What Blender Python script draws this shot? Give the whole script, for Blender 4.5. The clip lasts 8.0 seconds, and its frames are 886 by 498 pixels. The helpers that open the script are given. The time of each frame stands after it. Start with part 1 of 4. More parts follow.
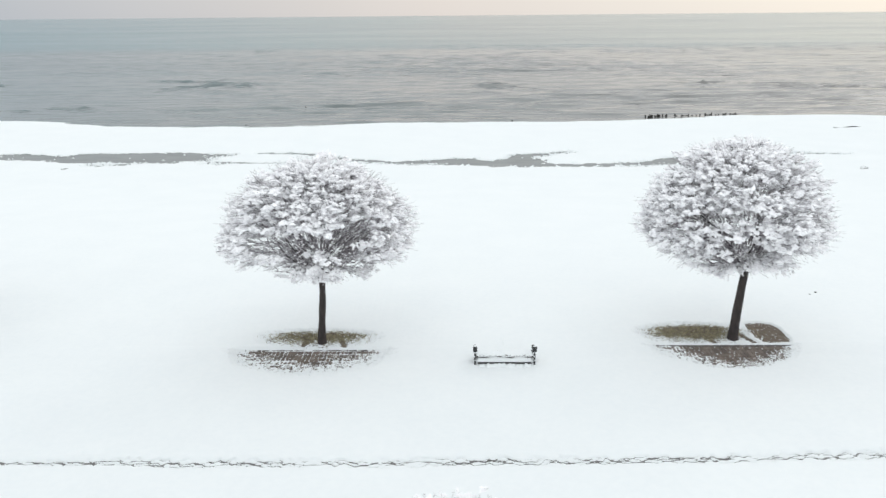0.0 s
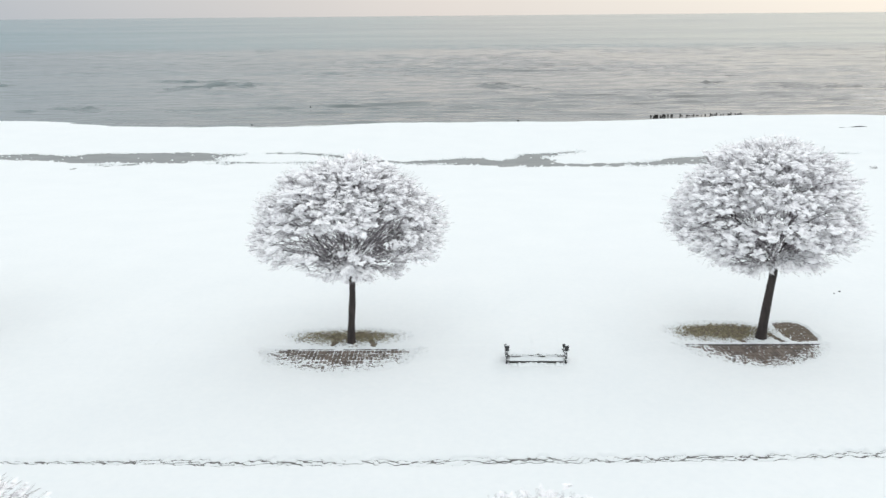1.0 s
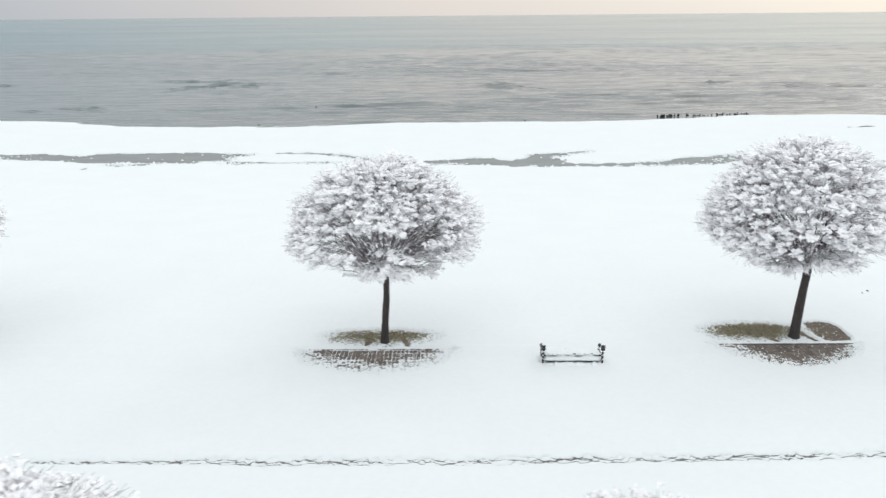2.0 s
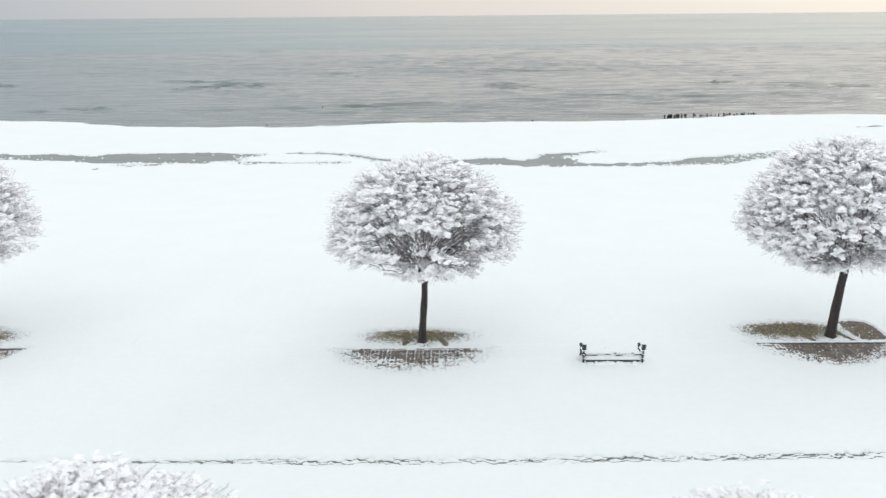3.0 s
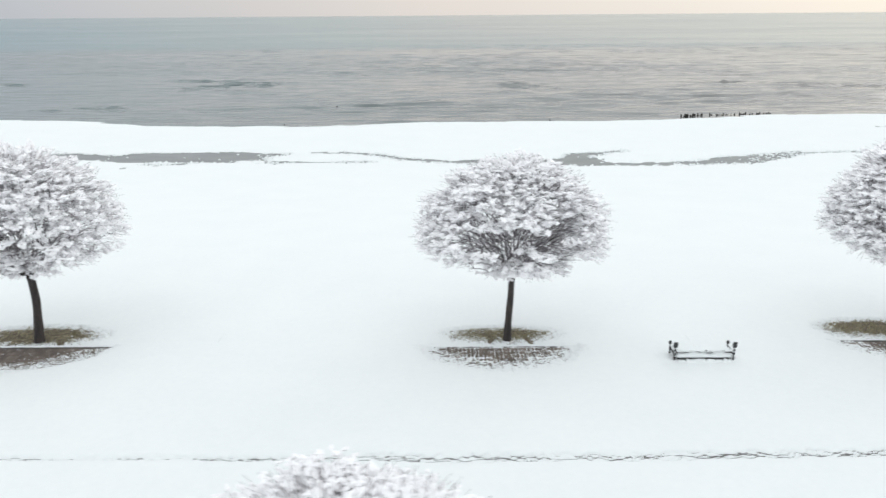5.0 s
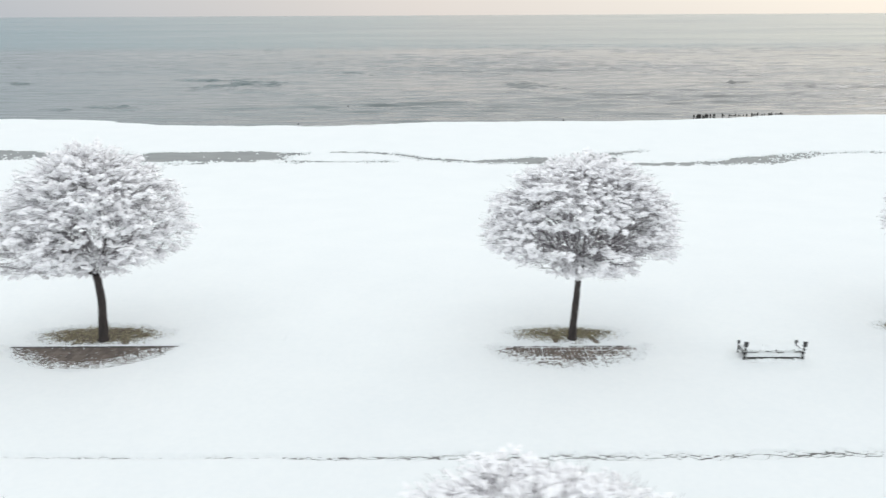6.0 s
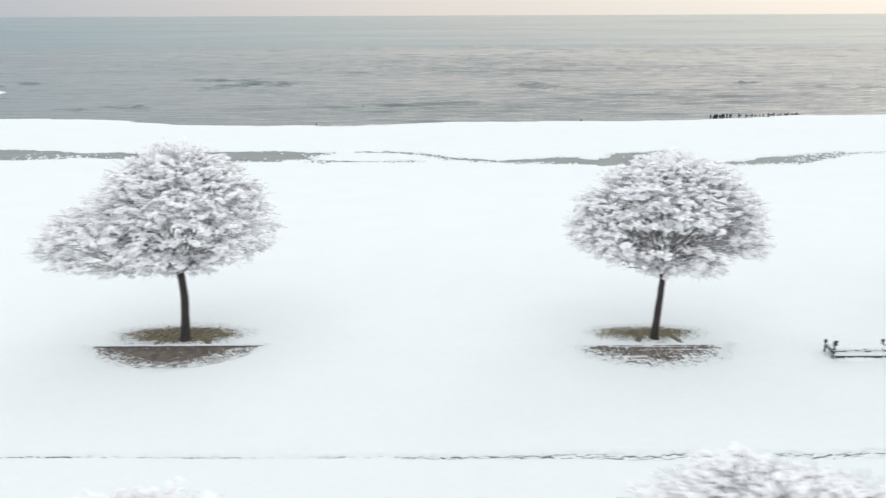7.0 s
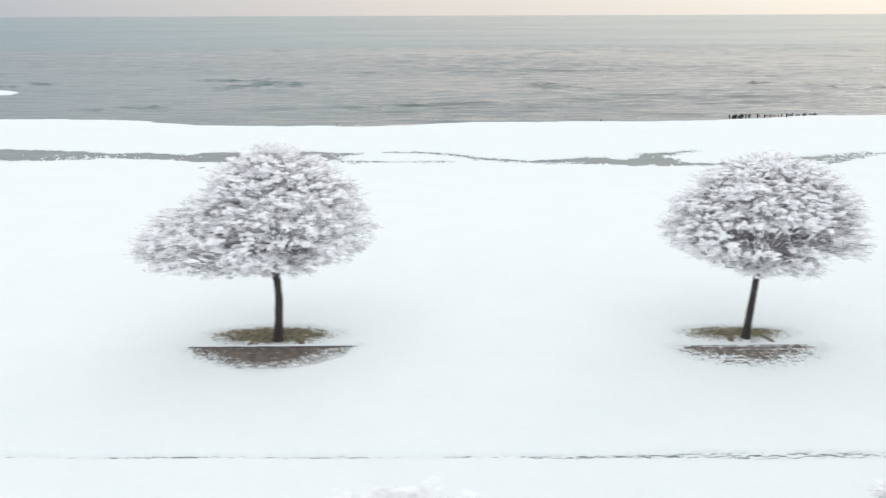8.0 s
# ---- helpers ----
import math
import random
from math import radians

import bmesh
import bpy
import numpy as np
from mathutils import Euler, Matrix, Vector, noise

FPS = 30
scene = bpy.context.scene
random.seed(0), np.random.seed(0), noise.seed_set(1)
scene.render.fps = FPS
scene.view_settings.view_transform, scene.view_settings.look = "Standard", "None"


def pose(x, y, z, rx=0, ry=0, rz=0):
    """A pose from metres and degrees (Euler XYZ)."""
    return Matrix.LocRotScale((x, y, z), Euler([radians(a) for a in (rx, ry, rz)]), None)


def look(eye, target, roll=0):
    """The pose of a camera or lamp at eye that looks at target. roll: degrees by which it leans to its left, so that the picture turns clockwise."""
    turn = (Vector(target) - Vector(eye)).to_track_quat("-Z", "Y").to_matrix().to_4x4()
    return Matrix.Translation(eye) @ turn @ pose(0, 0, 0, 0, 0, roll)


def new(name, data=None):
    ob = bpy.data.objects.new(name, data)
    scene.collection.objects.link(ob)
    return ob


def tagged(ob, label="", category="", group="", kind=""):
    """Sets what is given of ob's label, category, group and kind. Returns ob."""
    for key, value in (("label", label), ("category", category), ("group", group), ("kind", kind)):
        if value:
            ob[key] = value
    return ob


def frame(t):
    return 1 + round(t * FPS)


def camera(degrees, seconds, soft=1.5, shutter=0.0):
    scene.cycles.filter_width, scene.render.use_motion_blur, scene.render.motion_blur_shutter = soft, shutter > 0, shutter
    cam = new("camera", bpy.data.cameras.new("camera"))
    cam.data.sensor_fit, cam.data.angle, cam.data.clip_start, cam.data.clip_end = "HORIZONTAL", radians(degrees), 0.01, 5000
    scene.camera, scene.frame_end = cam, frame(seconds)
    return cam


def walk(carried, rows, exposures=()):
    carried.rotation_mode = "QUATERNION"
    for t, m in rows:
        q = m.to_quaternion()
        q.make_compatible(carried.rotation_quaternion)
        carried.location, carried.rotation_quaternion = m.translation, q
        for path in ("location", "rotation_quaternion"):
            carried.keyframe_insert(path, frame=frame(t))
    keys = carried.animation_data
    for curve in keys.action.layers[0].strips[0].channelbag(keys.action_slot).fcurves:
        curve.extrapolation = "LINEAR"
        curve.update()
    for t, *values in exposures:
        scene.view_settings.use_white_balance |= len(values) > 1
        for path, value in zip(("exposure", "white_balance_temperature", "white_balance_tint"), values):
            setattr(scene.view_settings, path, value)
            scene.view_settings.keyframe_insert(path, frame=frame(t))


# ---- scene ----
cam = camera(62.4, 8.0, soft=1.4, shutter=0.9)
ROWS = [
    (0.0, 0.000, 0.000, 9.999, 0.675, -17.844, 0.494),
    (0.5, -0.436, -0.036, 9.993, 0.633, -17.840, 0.498),
    (1.0, -0.978, -0.046, 9.992, 0.552, -17.838, 0.481),
    (1.5, -1.501, -0.057, 9.995, 0.500, -17.839, 0.489),
    (3.0, -3.329, -0.115, 10.007, 0.309, -17.838, 0.489),
    (3.5, -3.925, -0.131, 10.004, 0.246, -17.834, 0.503),
    (4.0, -4.610, -0.153, 10.002, 0.173, -17.834, 0.496),
    (4.5, -5.306, -0.190, 10.016, 0.098, -17.847, 0.485),
    (6.0, -8.363, -0.232, 10.017, -0.205, -17.873, 0.271),
    (6.5, -9.640, -0.229, 9.997, -0.317, -17.866, 0.246),
    (7.0, -11.106, -0.220, 10.002, -0.427, -17.861, 0.216),
    (7.5, -12.566, -0.226, 10.017, -0.531, -17.858, 0.203),
    (8.0, -14.169, -0.240, 10.032, -0.650, -17.851, 0.201),
]
walk(cam, [(t, pose(x, y, z, 90 + pitch, roll, yaw)) for t, x, y, z, yaw, pitch, roll in ROWS])

# ---------------------------------------------------------------- sky and sun
SUN_AZ = radians(52)          # to the right of the way out to sea
SUN_EL = radians(24)
world = bpy.data.worlds.new("overcast_sky")
scene.world = world
world.use_nodes = True
wt = world.node_tree
wt.nodes.clear()


def link(tree, a, b):
    tree.links.new(a, b)


def build_world():
    n = wt.nodes
    out = n.new("ShaderNodeOutputWorld")
    add = n.new("ShaderNodeAddShader")
    sky_bg = n.new("ShaderNodeBackground")
    sky = n.new("ShaderNodeTexSky")
    sky.sky_type, sky.sun_disc = "NISHITA", False
    sky.sun_elevation, sky.sun_rotation = SUN_EL, SUN_AZ
    sky_bg.inputs["Strength"].default_value = 0.012
    link(wt, sky.outputs["Color"], sky_bg.inputs["Color"])
    # cloud layer: brighter overhead and towards the hidden sun
    cloud = n.new("ShaderNodeBackground")
    co = n.new("ShaderNodeTexCoord")
    sep = n.new("ShaderNodeSeparateXYZ")
    link(wt, co.outputs["Generated"], sep.inputs["Vector"])
    dot = n.new("ShaderNodeVectorMath")
    dot.operation = "DOT_PRODUCT"
    dot.inputs[1].default_value = (math.sin(SUN_AZ), math.cos(SUN_AZ), 0.0)
    link(wt, co.outputs["Generated"], dot.inputs[0])
    around = n.new("ShaderNodeValToRGB")
    around.color_ramp.elements[0].position = 0.12
    around.color_ramp.elements[0].color = (0.47, 0.50, 0.545, 1)
    around.color_ramp.elements[1].position = 0.97
    around.color_ramp.elements[1].color = (0.80, 0.78, 0.735, 1)
    land = around.color_ramp.elements.new(0.0)
    land.color = (1.02, 1.04, 1.05, 1)
    mid = around.color_ramp.elements.new(0.60)
    mid.color = (0.72, 0.674, 0.648, 1)
    link(wt, dot.outputs["Value"], around.inputs["Fac"])
    up = n.new("ShaderNodeMapRange")
    up.interpolation_type = "SMOOTHSTEP"
    up.inputs["From Min"].default_value, up.inputs["From Max"].default_value = 0.01, 0.45
    link(wt, sep.outputs["Z"], up.inputs["Value"])
    mix = n.new("ShaderNodeMix")
    mix.data_type = "RGBA"
    link(wt, up.outputs["Result"], mix.inputs["Factor"])
    link(wt, around.outputs["Color"], mix.inputs["A"])
    mix.inputs["B"].default_value = (1.015, 1.06, 1.07, 1)
    noise_tex = n.new("ShaderNodeTexNoise")
    noise_tex.inputs["Scale"].default_value = 2.2
    noise_tex.inputs["Detail"].default_value = 4
    link(wt, co.outputs["Generated"], noise_tex.inputs["Vector"])
    amp = n.new("ShaderNodeMapRange")
    amp.inputs["To Min"].default_value, amp.inputs["To Max"].default_value = 0.93, 1.07
    link(wt, noise_tex.outputs["Fac"], amp.inputs["Value"])
    link(wt, mix.outputs["Result"], cloud.inputs["Color"])
    link(wt, amp.outputs["Result"], cloud.inputs["Strength"])
    link(wt, sky_bg.outputs["Background"], add.inputs[0])
    link(wt, cloud.outputs["Background"], add.inputs[1])
    link(wt, add.outputs["Shader"], out.inputs["Surface"])


build_world()
sun_data = bpy.data.lights.new("sun", "SUN")
sun_data.energy, sun_data.angle, sun_data.color = 0.38, radians(40), (1.0, 0.95, 0.88)
sun = new("sun", sun_data)
sun.matrix_world = look((math.sin(SUN_AZ) * 90, math.cos(SUN_AZ) * 90, 90 * math.tan(SUN_EL)), (0, 0, 0))
scene.view_settings.exposure = 0.0


# ---------------------------------------------------------------- materials
def material(name, base, rough, metal=0.0):
    m = bpy.data.materials.new(name)
    m.use_nodes = True
    b = m.node_tree.nodes["Principled BSDF"]
    b.inputs["Base Color"].default_value = (*base, 1)
    b.inputs["Roughness"].default_value = rough
    b.inputs["Metallic"].default_value = metal
    return m, m.node_tree, b


def noise_node(tree, scale, detail=4.0, stretch=None, rough=0.55, use="Object"):
    co = tree.nodes.new("ShaderNodeTexCoord")
    tex = tree.nodes.new("ShaderNodeTexNoise")
    tex.inputs["Scale"].default_value = scale
    tex.inputs["Detail"].default_value = detail
    tex.inputs["Roughness"].default_value = rough
    if stretch:
        mp = tree.nodes.new("ShaderNodeMapping")
        mp.inputs["Scale"].default_value = stretch
        link(tree, co.outputs[use], mp.inputs["Vector"])
        link(tree, mp.outputs["Vector"], tex.inputs["Vector"])
    else:
        link(tree, co.outputs[use], tex.inputs["Vector"])
    return tex


def ramp(tree, source, stops):
    r = tree.nodes.new("ShaderNodeValToRGB")
    el = r.color_ramp.elements
    while len(el) < len(stops):
        el.new(0.5)
    for e, (p, c) in zip(el, stops):
        e.position, e.color = p, (*c, 1)
    link(tree, source, r.inputs["Fac"])
    return r


def blend(tree, kind, a, b, fac=1.0):
    m = tree.nodes.new("ShaderNodeMix")
    m.data_type, m.blend_type = "RGBA", kind
    m.inputs["Factor"].default_value = fac
    link(tree, a, m.inputs["A"])
    link(tree, b, m.inputs["B"])
    return m.outputs["Result"]


def bump(tree, bsdf, source, strength, distance, before=None):
    b = tree.nodes.new("ShaderNodeBump")
    b.inputs["Strength"].default_value = strength
    b.inputs["Distance"].default_value = distance
    link(tree, source, b.inputs["Height"])
    if before:
        link(tree, before.outputs["Normal"], b.inputs["Normal"])
    link(tree, b.outputs["Normal"], bsdf.inputs["Normal"])
    return b


def two_scale(name, stops_a, scale_a, stops_b, scale_b, rough, bump_scale, bump_strength, bump_distance, stretch=None, gloss=0.5):
    m, t, b = material(name, stops_a[0][1], rough)
    b.inputs["Specular IOR Level"].default_value = gloss
    a = ramp(t, noise_node(t, scale_a, 5, stretch).outputs["Fac"], stops_a)
    c = ramp(t, noise_node(t, scale_b, 3).outputs["Fac"], stops_b)
    link(t, blend(t, "MULTIPLY", a.outputs["Color"], c.outputs["Color"]), b.inputs["Base Color"])
    bump(t, b, noise_node(t, bump_scale, 5, stretch).outputs["Fac"], bump_strength, bump_distance)
    return m


SNOW = two_scale("snow", [(0.3, (0.828, 0.854, 0.864)), (0.7, (0.850, 0.873, 0.879))], 0.35,
                 [(0.3, (0.975, 0.98, 0.985)), (0.7, (1, 1, 1))], 6.0, 0.9, 9.0, 0.2, 0.02, gloss=0.0)
TREE_SNOW = two_scale("tree_snow", [(0.3, (0.965, 0.96, 0.978)), (0.7, (0.982, 0.978, 0.99))], 3.0,
                      [(0.3, (0.975, 0.975, 0.98)), (0.7, (1, 1, 1))], 25.0, 0.8, 60.0, 0.3, 0.01)


BARK = two_scale("bark", [(0.25, (0.025, 0.021, 0.021)), (0.75, (0.065, 0.054, 0.053))], 14.0,
                 [(0.3, (0.75, 0.75, 0.75)), (0.7, (1.1, 1.05, 1.0))], 3.0, 0.9, 22.0, 0.8, 0.02, (1, 1, 0.22))
TWIG = two_scale("twig", [(0.3, (0.20, 0.178, 0.192)), (0.7, (0.40, 0.37, 0.39))], 9.0,
                 [(0.3, (0.8, 0.8, 0.8)), (0.7, (1, 1, 1))], 2.0, 0.85, 40.0, 0.3, 0.004)
PAVING = two_scale("paving", [(0.3, (0.12, 0.117, 0.114)), (0.7, (0.21, 0.204, 0.198))], 5.0,
                   [(0.3, (0.7, 0.7, 0.7)), (0.7, (1, 1, 1))], 40.0, 0.7, 60.0, 0.3, 0.004)
KERB = two_scale("kerb_concrete", [(0.3, (0.11, 0.10, 0.095)), (0.7, (0.22, 0.20, 0.19))], 6.0,
                 [(0.3, (0.7, 0.7, 0.7)), (0.7, (1, 1, 1))], 50.0, 0.85, 70.0, 0.4, 0.004)
SOIL = two_scale("soil", [(0.3, (0.12, 0.095, 0.075)), (0.7, (0.24, 0.193, 0.150))], 7.0,
                 [(0.3, (0.6, 0.6, 0.6)), (0.7, (1, 1, 1))], 45.0, 0.95, 50.0, 0.8, 0.02)
IRON = two_scale("painted_iron", [(0.3, (0.018, 0.018, 0.02)), (0.7, (0.04, 0.04, 0.042))], 12.0,
                 [(0.3, (0.8, 0.8, 0.8)), (0.7, (1, 1, 1))], 60.0, 0.5, 80.0, 0.2, 0.002)
SLAT = two_scale("weathered_slat", [(0.3, (0.042, 0.038, 0.037)), (0.7, (0.095, 0.087, 0.084))], 10.0,
                 [(0.3, (0.8, 0.8, 0.8)), (0.7, (1, 1, 1))], 40.0, 0.8, 40.0, 0.4, 0.004, (0.15, 1, 1))
STAKE = two_scale("wet_stake", [(0.3, (0.02, 0.018, 0.017)), (0.7, (0.05, 0.045, 0.04))], 6.0,
                  [(0.3, (0.8, 0.8, 0.8)), (0.7, (1, 1, 1))], 30.0, 0.7, 30.0, 0.4, 0.01)


def make_paver_material():
    m, t, b = material("paver", (0.15, 0.12, 0.10), 0.65)
    info = t.nodes.new("ShaderNodeObjectInfo")
    c = ramp(t, info.outputs["Random"], [(0.0, (0.10, 0.078, 0.066)), (0.5, (0.15, 0.118, 0.098)), (1.0, (0.20, 0.158, 0.132))])
    g = ramp(t, noise_node(t, 30, 4).outputs["Fac"], [(0.3, (0.7, 0.7, 0.7)), (0.7, (1.1, 1.1, 1.1))])
    link(t, blend(t, "MULTIPLY", c.outputs["Color"], g.outputs["Color"]), b.inputs["Base Color"])
    bump(t, b, noise_node(t, 90, 3).outputs["Fac"], 0.4, 0.004)
    return m


def make_grass_material():
    m, t, b = material("winter_grass", (0.11, 0.10, 0.045), 0.8)
    geo = t.nodes.new("ShaderNodeNewGeometry")
    c = ramp(t, geo.outputs["Random Per Island"], [(0.0, (0.20, 0.178, 0.105)), (0.5, (0.33, 0.297, 0.18)), (1.0, (0.50, 0.455, 0.31))])
    link(t, c.outputs["Color"], b.inputs["Base Color"])
    return m


def make_sea_material():
    """Murky grey-green water inshore, sky glow painted into one side, clearer and bluer beyond the banks."""
    m, t, b = material("sea_water", (0.047, 0.110, 0.119), 0.10)
    b.inputs["IOR"].default_value = 1.333
    gust = noise_node(t, 1.0, 4, (0.004, 0.012, 1), 0.5)
    rough = ramp(t, gust.outputs["Fac"], [(0.40, (0.09, 0.09, 0.09)), (0.60, (0.13, 0.13, 0.13))])
    where = t.nodes.new("ShaderNodeTexCoord")
    split = t.nodes.new("ShaderNodeSeparateXYZ")
    link(t, where.outputs["Object"], split.inputs["Vector"])
    edge = noise_node(t, 1.0, 3, (0.004, 0.006, 1), 0.5)
    sway = t.nodes.new("ShaderNodeMath")
    sway.operation, sway.inputs[1].default_value = "MULTIPLY_ADD", 60.0
    link(t, edge.outputs["Fac"], sway.inputs[0])
    link(t, split.outputs["Y"], sway.inputs[2])
    off = t.nodes.new("ShaderNodeMapRange")
    off.interpolation_type = "SMOOTHSTEP"
    off.inputs["From Min"].default_value, off.inputs["From Max"].default_value = 315.0, 375.0
    link(t, sway.outputs["Value"], off.inputs["Value"])
    inshore = ramp(t, off.outputs["Result"], [(0.0, (0.088, 0.132, 0.139)), (1.0, (0.030, 0.142, 0.165))])
    # reflected sky glow put into the water colour, paler and warmer to this side
    sky_glow = ramp(t, off.outputs["Result"], [(0.0, (0.170, 0.165, 0.158)), (1.0, (0.085, 0.150, 0.163))])
    along = t.nodes.new("ShaderNodeMapRange")
    along.interpolation_type = "SMOOTHSTEP"
    along.inputs["From Min"].default_value, along.inputs["From Max"].default_value = -90.0, 70.0
    link(t, split.outputs["X"], along.inputs["Value"])
    tint = t.nodes.new("ShaderNodeMix")
    tint.data_type = "RGBA"
    link(t, along.outputs["Result"], tint.inputs["Factor"])
    link(t, inshore.outputs["Color"], tint.inputs["A"])
    link(t, sky_glow.outputs["Color"], tint.inputs["B"])
    link(t, tint.outputs["Result"], b.inputs["Base Color"])
    wind = ramp(t, off.outputs["Result"], [(0.0, (0.0, 0.0, 0.0)), (1.0, (0.05, 0.05, 0.05))])
    link(t, blend(t, "ADD", rough.outputs["Color"], wind.outputs["Color"]), b.inputs["Roughness"])
    fine = noise_node(t, 1.0, 4, (0.25, 1.2, 1), 0.6)
    bump(t, b, fine.outputs["Fac"], 1.0, 0.03)
    return m


def make_pool_material():
    m, t, b = material("slush_water", (0.20, 0.205, 0.21), 0.35)
    b.inputs["IOR"].default_value = 1.333
    c = ramp(t, noise_node(t, 0.6, 5, (0.5, 1.3, 1)).outputs["Fac"], [(0.3, (0.165, 0.178, 0.178)), (0.7, (0.235, 0.248, 0.248))])
    link(t, c.outputs["Color"], b.inputs["Base Color"])
    bump(t, b, noise_node(t, 3.0, 3).outputs["Fac"], 0.15, 0.02)
    return m


PAVER, GRASS, SEA, POOL = make_paver_material(), make_grass_material(), make_sea_material(), make_pool_material()


# ---------------------------------------------------------------- helpers for meshes
def mesh_from(name, verts, faces, mat, smooth=False):
    """A mesh from arrays: verts (n, 3), faces (m, k), all of one size."""
    verts, faces = np.asarray(verts, dtype=np.float32), np.asarray(faces, dtype=np.int32)
    me = bpy.data.meshes.new(name)
    me.vertices.add(len(verts))
    me.vertices.foreach_set("co", verts.ravel())
    k = faces.shape[1]
    me.loops.add(faces.size)
    me.loops.foreach_set("vertex_index", faces.ravel())
    me.polygons.add(len(faces))
    me.polygons.foreach_set("loop_start", np.arange(0, faces.size, k, dtype=np.int32))
    me.polygons.foreach_set("loop_total", np.full(len(faces), k, dtype=np.int32))
    me.polygons.foreach_set("use_smooth", np.full(len(faces), smooth, dtype=bool))
    me.materials.append(mat)
    me.update(calc_edges=True)
    me.validate()
    return me


def bm_mesh(name, bm, mat, smooth=False):
    me = bpy.data.meshes.new(name)
    bm.to_mesh(me)
    bm.free()
    me.materials.append(mat)
    if smooth:
        me.polygons.foreach_set("use_smooth", np.full(len(me.polygons), True, dtype=bool))
    return me


def part(name, me, parent, label="", at=None):
    ob = new(name, me)
    ob.parent = parent
    if at is not None:
        ob.matrix_local = at
    return tagged(ob, label) if label else ob


def lattice(ix, iy, seed):
    h = (ix * 374761393 + iy * 668265263 + seed * 1442695041) & 0xFFFFFFFF
    h = ((h ^ (h >> 13)) * 1274126177) & 0xFFFFFFFF
    return ((h ^ (h >> 16)) & 0xFFFF) / 65535.0


def vnoise(x, y, size, seed):
    """Smooth noise from -1 to 1 with cells of the given size."""
    x, y = np.asarray(x) / size, np.asarray(y) / size
    ix, iy = np.floor(x).astype(np.int64), np.floor(y).astype(np.int64)
    u, v = x - ix, y - iy
    u, v = u * u * (3 - 2 * u), v * v * (3 - 2 * v)
    a, b = lattice(ix, iy, seed), lattice(ix + 1, iy, seed)
    c, d = lattice(ix, iy + 1, seed), lattice(ix + 1, iy + 1, seed)
    return 2 * ((a * (1 - u) + b * u) * (1 - v) + (c * (1 - u) + d * u) * v) - 1


def fnoise(x, y, size, seed):
    return 0.57 * vnoise(x, y, size, seed) + 0.29 * vnoise(x, y, size * 0.47, seed + 7) + 0.14 * vnoise(x, y, size * 0.21, seed + 13)


def smooth01(a, b, v):
    t = np.clip((v - a) / (b - a), 0, 1)
    return t * t * (3 - 2 * t)


def beam(bm, size, m, bevel=0.0):
    """Adds a box of the given size at the pose m, with bevelled edges."""
    made = bmesh.ops.create_cube(bm, size=1.0, matrix=m @ Matrix.Diagonal((*size, 1)))
    if bevel:
        edges = list({e for v in made["verts"] for e in v.link_edges})
        bmesh.ops.bevel(bm, geom=edges, offset=bevel, segments=2, affect="EDGES")


# ---------------------------------------------------------------- the lie of the land
SEA_Z, POOL_Z = -3.6, -3.1
SHORE_X = (-3000, -110, -75, -62, -54, -47.7, -41, -29, -20.5, -14.7, -7.3, 5, 22, 30.3, 38.7, 50.5, 58, 75, 3000)
SHORE_Y = (103, 103, 102, 101.6, 99.6, 96.2, 94.6, 93.6, 94.2, 94.8, 97, 96.8, 96.6, 99.2, 101.6, 102.1, 99.6, 98, 98)
# chains of (x, y, half width) along the melt-water pools behind the beach ridge
POOLS = [
    [(-75, 72.5, 3.2), (-59, 72.1, 3.0), (-54, 71.2, 3.0), (-50, 70.9, 2.5), (-46, 70.9, 1.2), (-43, 70.9, 1.8), (-38.4, 69.7, 1.3), (-36, 70.0, 2.4), (-27, 69.9, 2.9), (-24.6, 69.8, 2.1), (-21.6, 71.6, 0.4)],
    [(-19.0, 72.0, 0.25), (-16.5, 72.0, 0.5), (-12.9, 70.7, 0.65), (-10.0, 68.2, 0.85), (-5.7, 66.5, 0.65), (-1.5, 66.9, 1.3), (1.2, 67.0, 1.9), (3.6, 65.9, 1.3), (6.2, 66.9, 2.3), (6.4, 69.4, 1.3), (8.6, 70.3, 0.75), (10.4, 71.2, 0.6), (11.8, 71.8, 0.3)],
    [(6.4, 65.4, 1.0), (9.5, 65.1, 0.75), (14.8, 65.3, 0.8), (17.4, 65.5, 1.1), (21.6, 66.9, 1.9), (24.7, 68.4, 1.4), (28.1, 70.0, 0.9), (32.4, 70.5, 0.4), (37.5, 69.8, 0.5)],
    [(-23.0, 67.1, 0.5), (-19.7, 67.0, 0.55), (-17.8, 66.9, 0.3), (-15.2, 66.8, 0.55), (-13, 67.0, 0.3)],
    [(-34.3, 66.1, 0.3), (-33.4, 66.3, 0.5), (-32.3, 66.4, 0.55)],
    [(-31.4, 66.4, 0.35), (-30.3, 66.6, 0.5)],
    [(-35.6, 64.9, 0.1), (-35.1, 64.9, 0.2)],
    [(-29.6, 60.3, 0.08), (-28.9, 60.2, 0.12)],
]
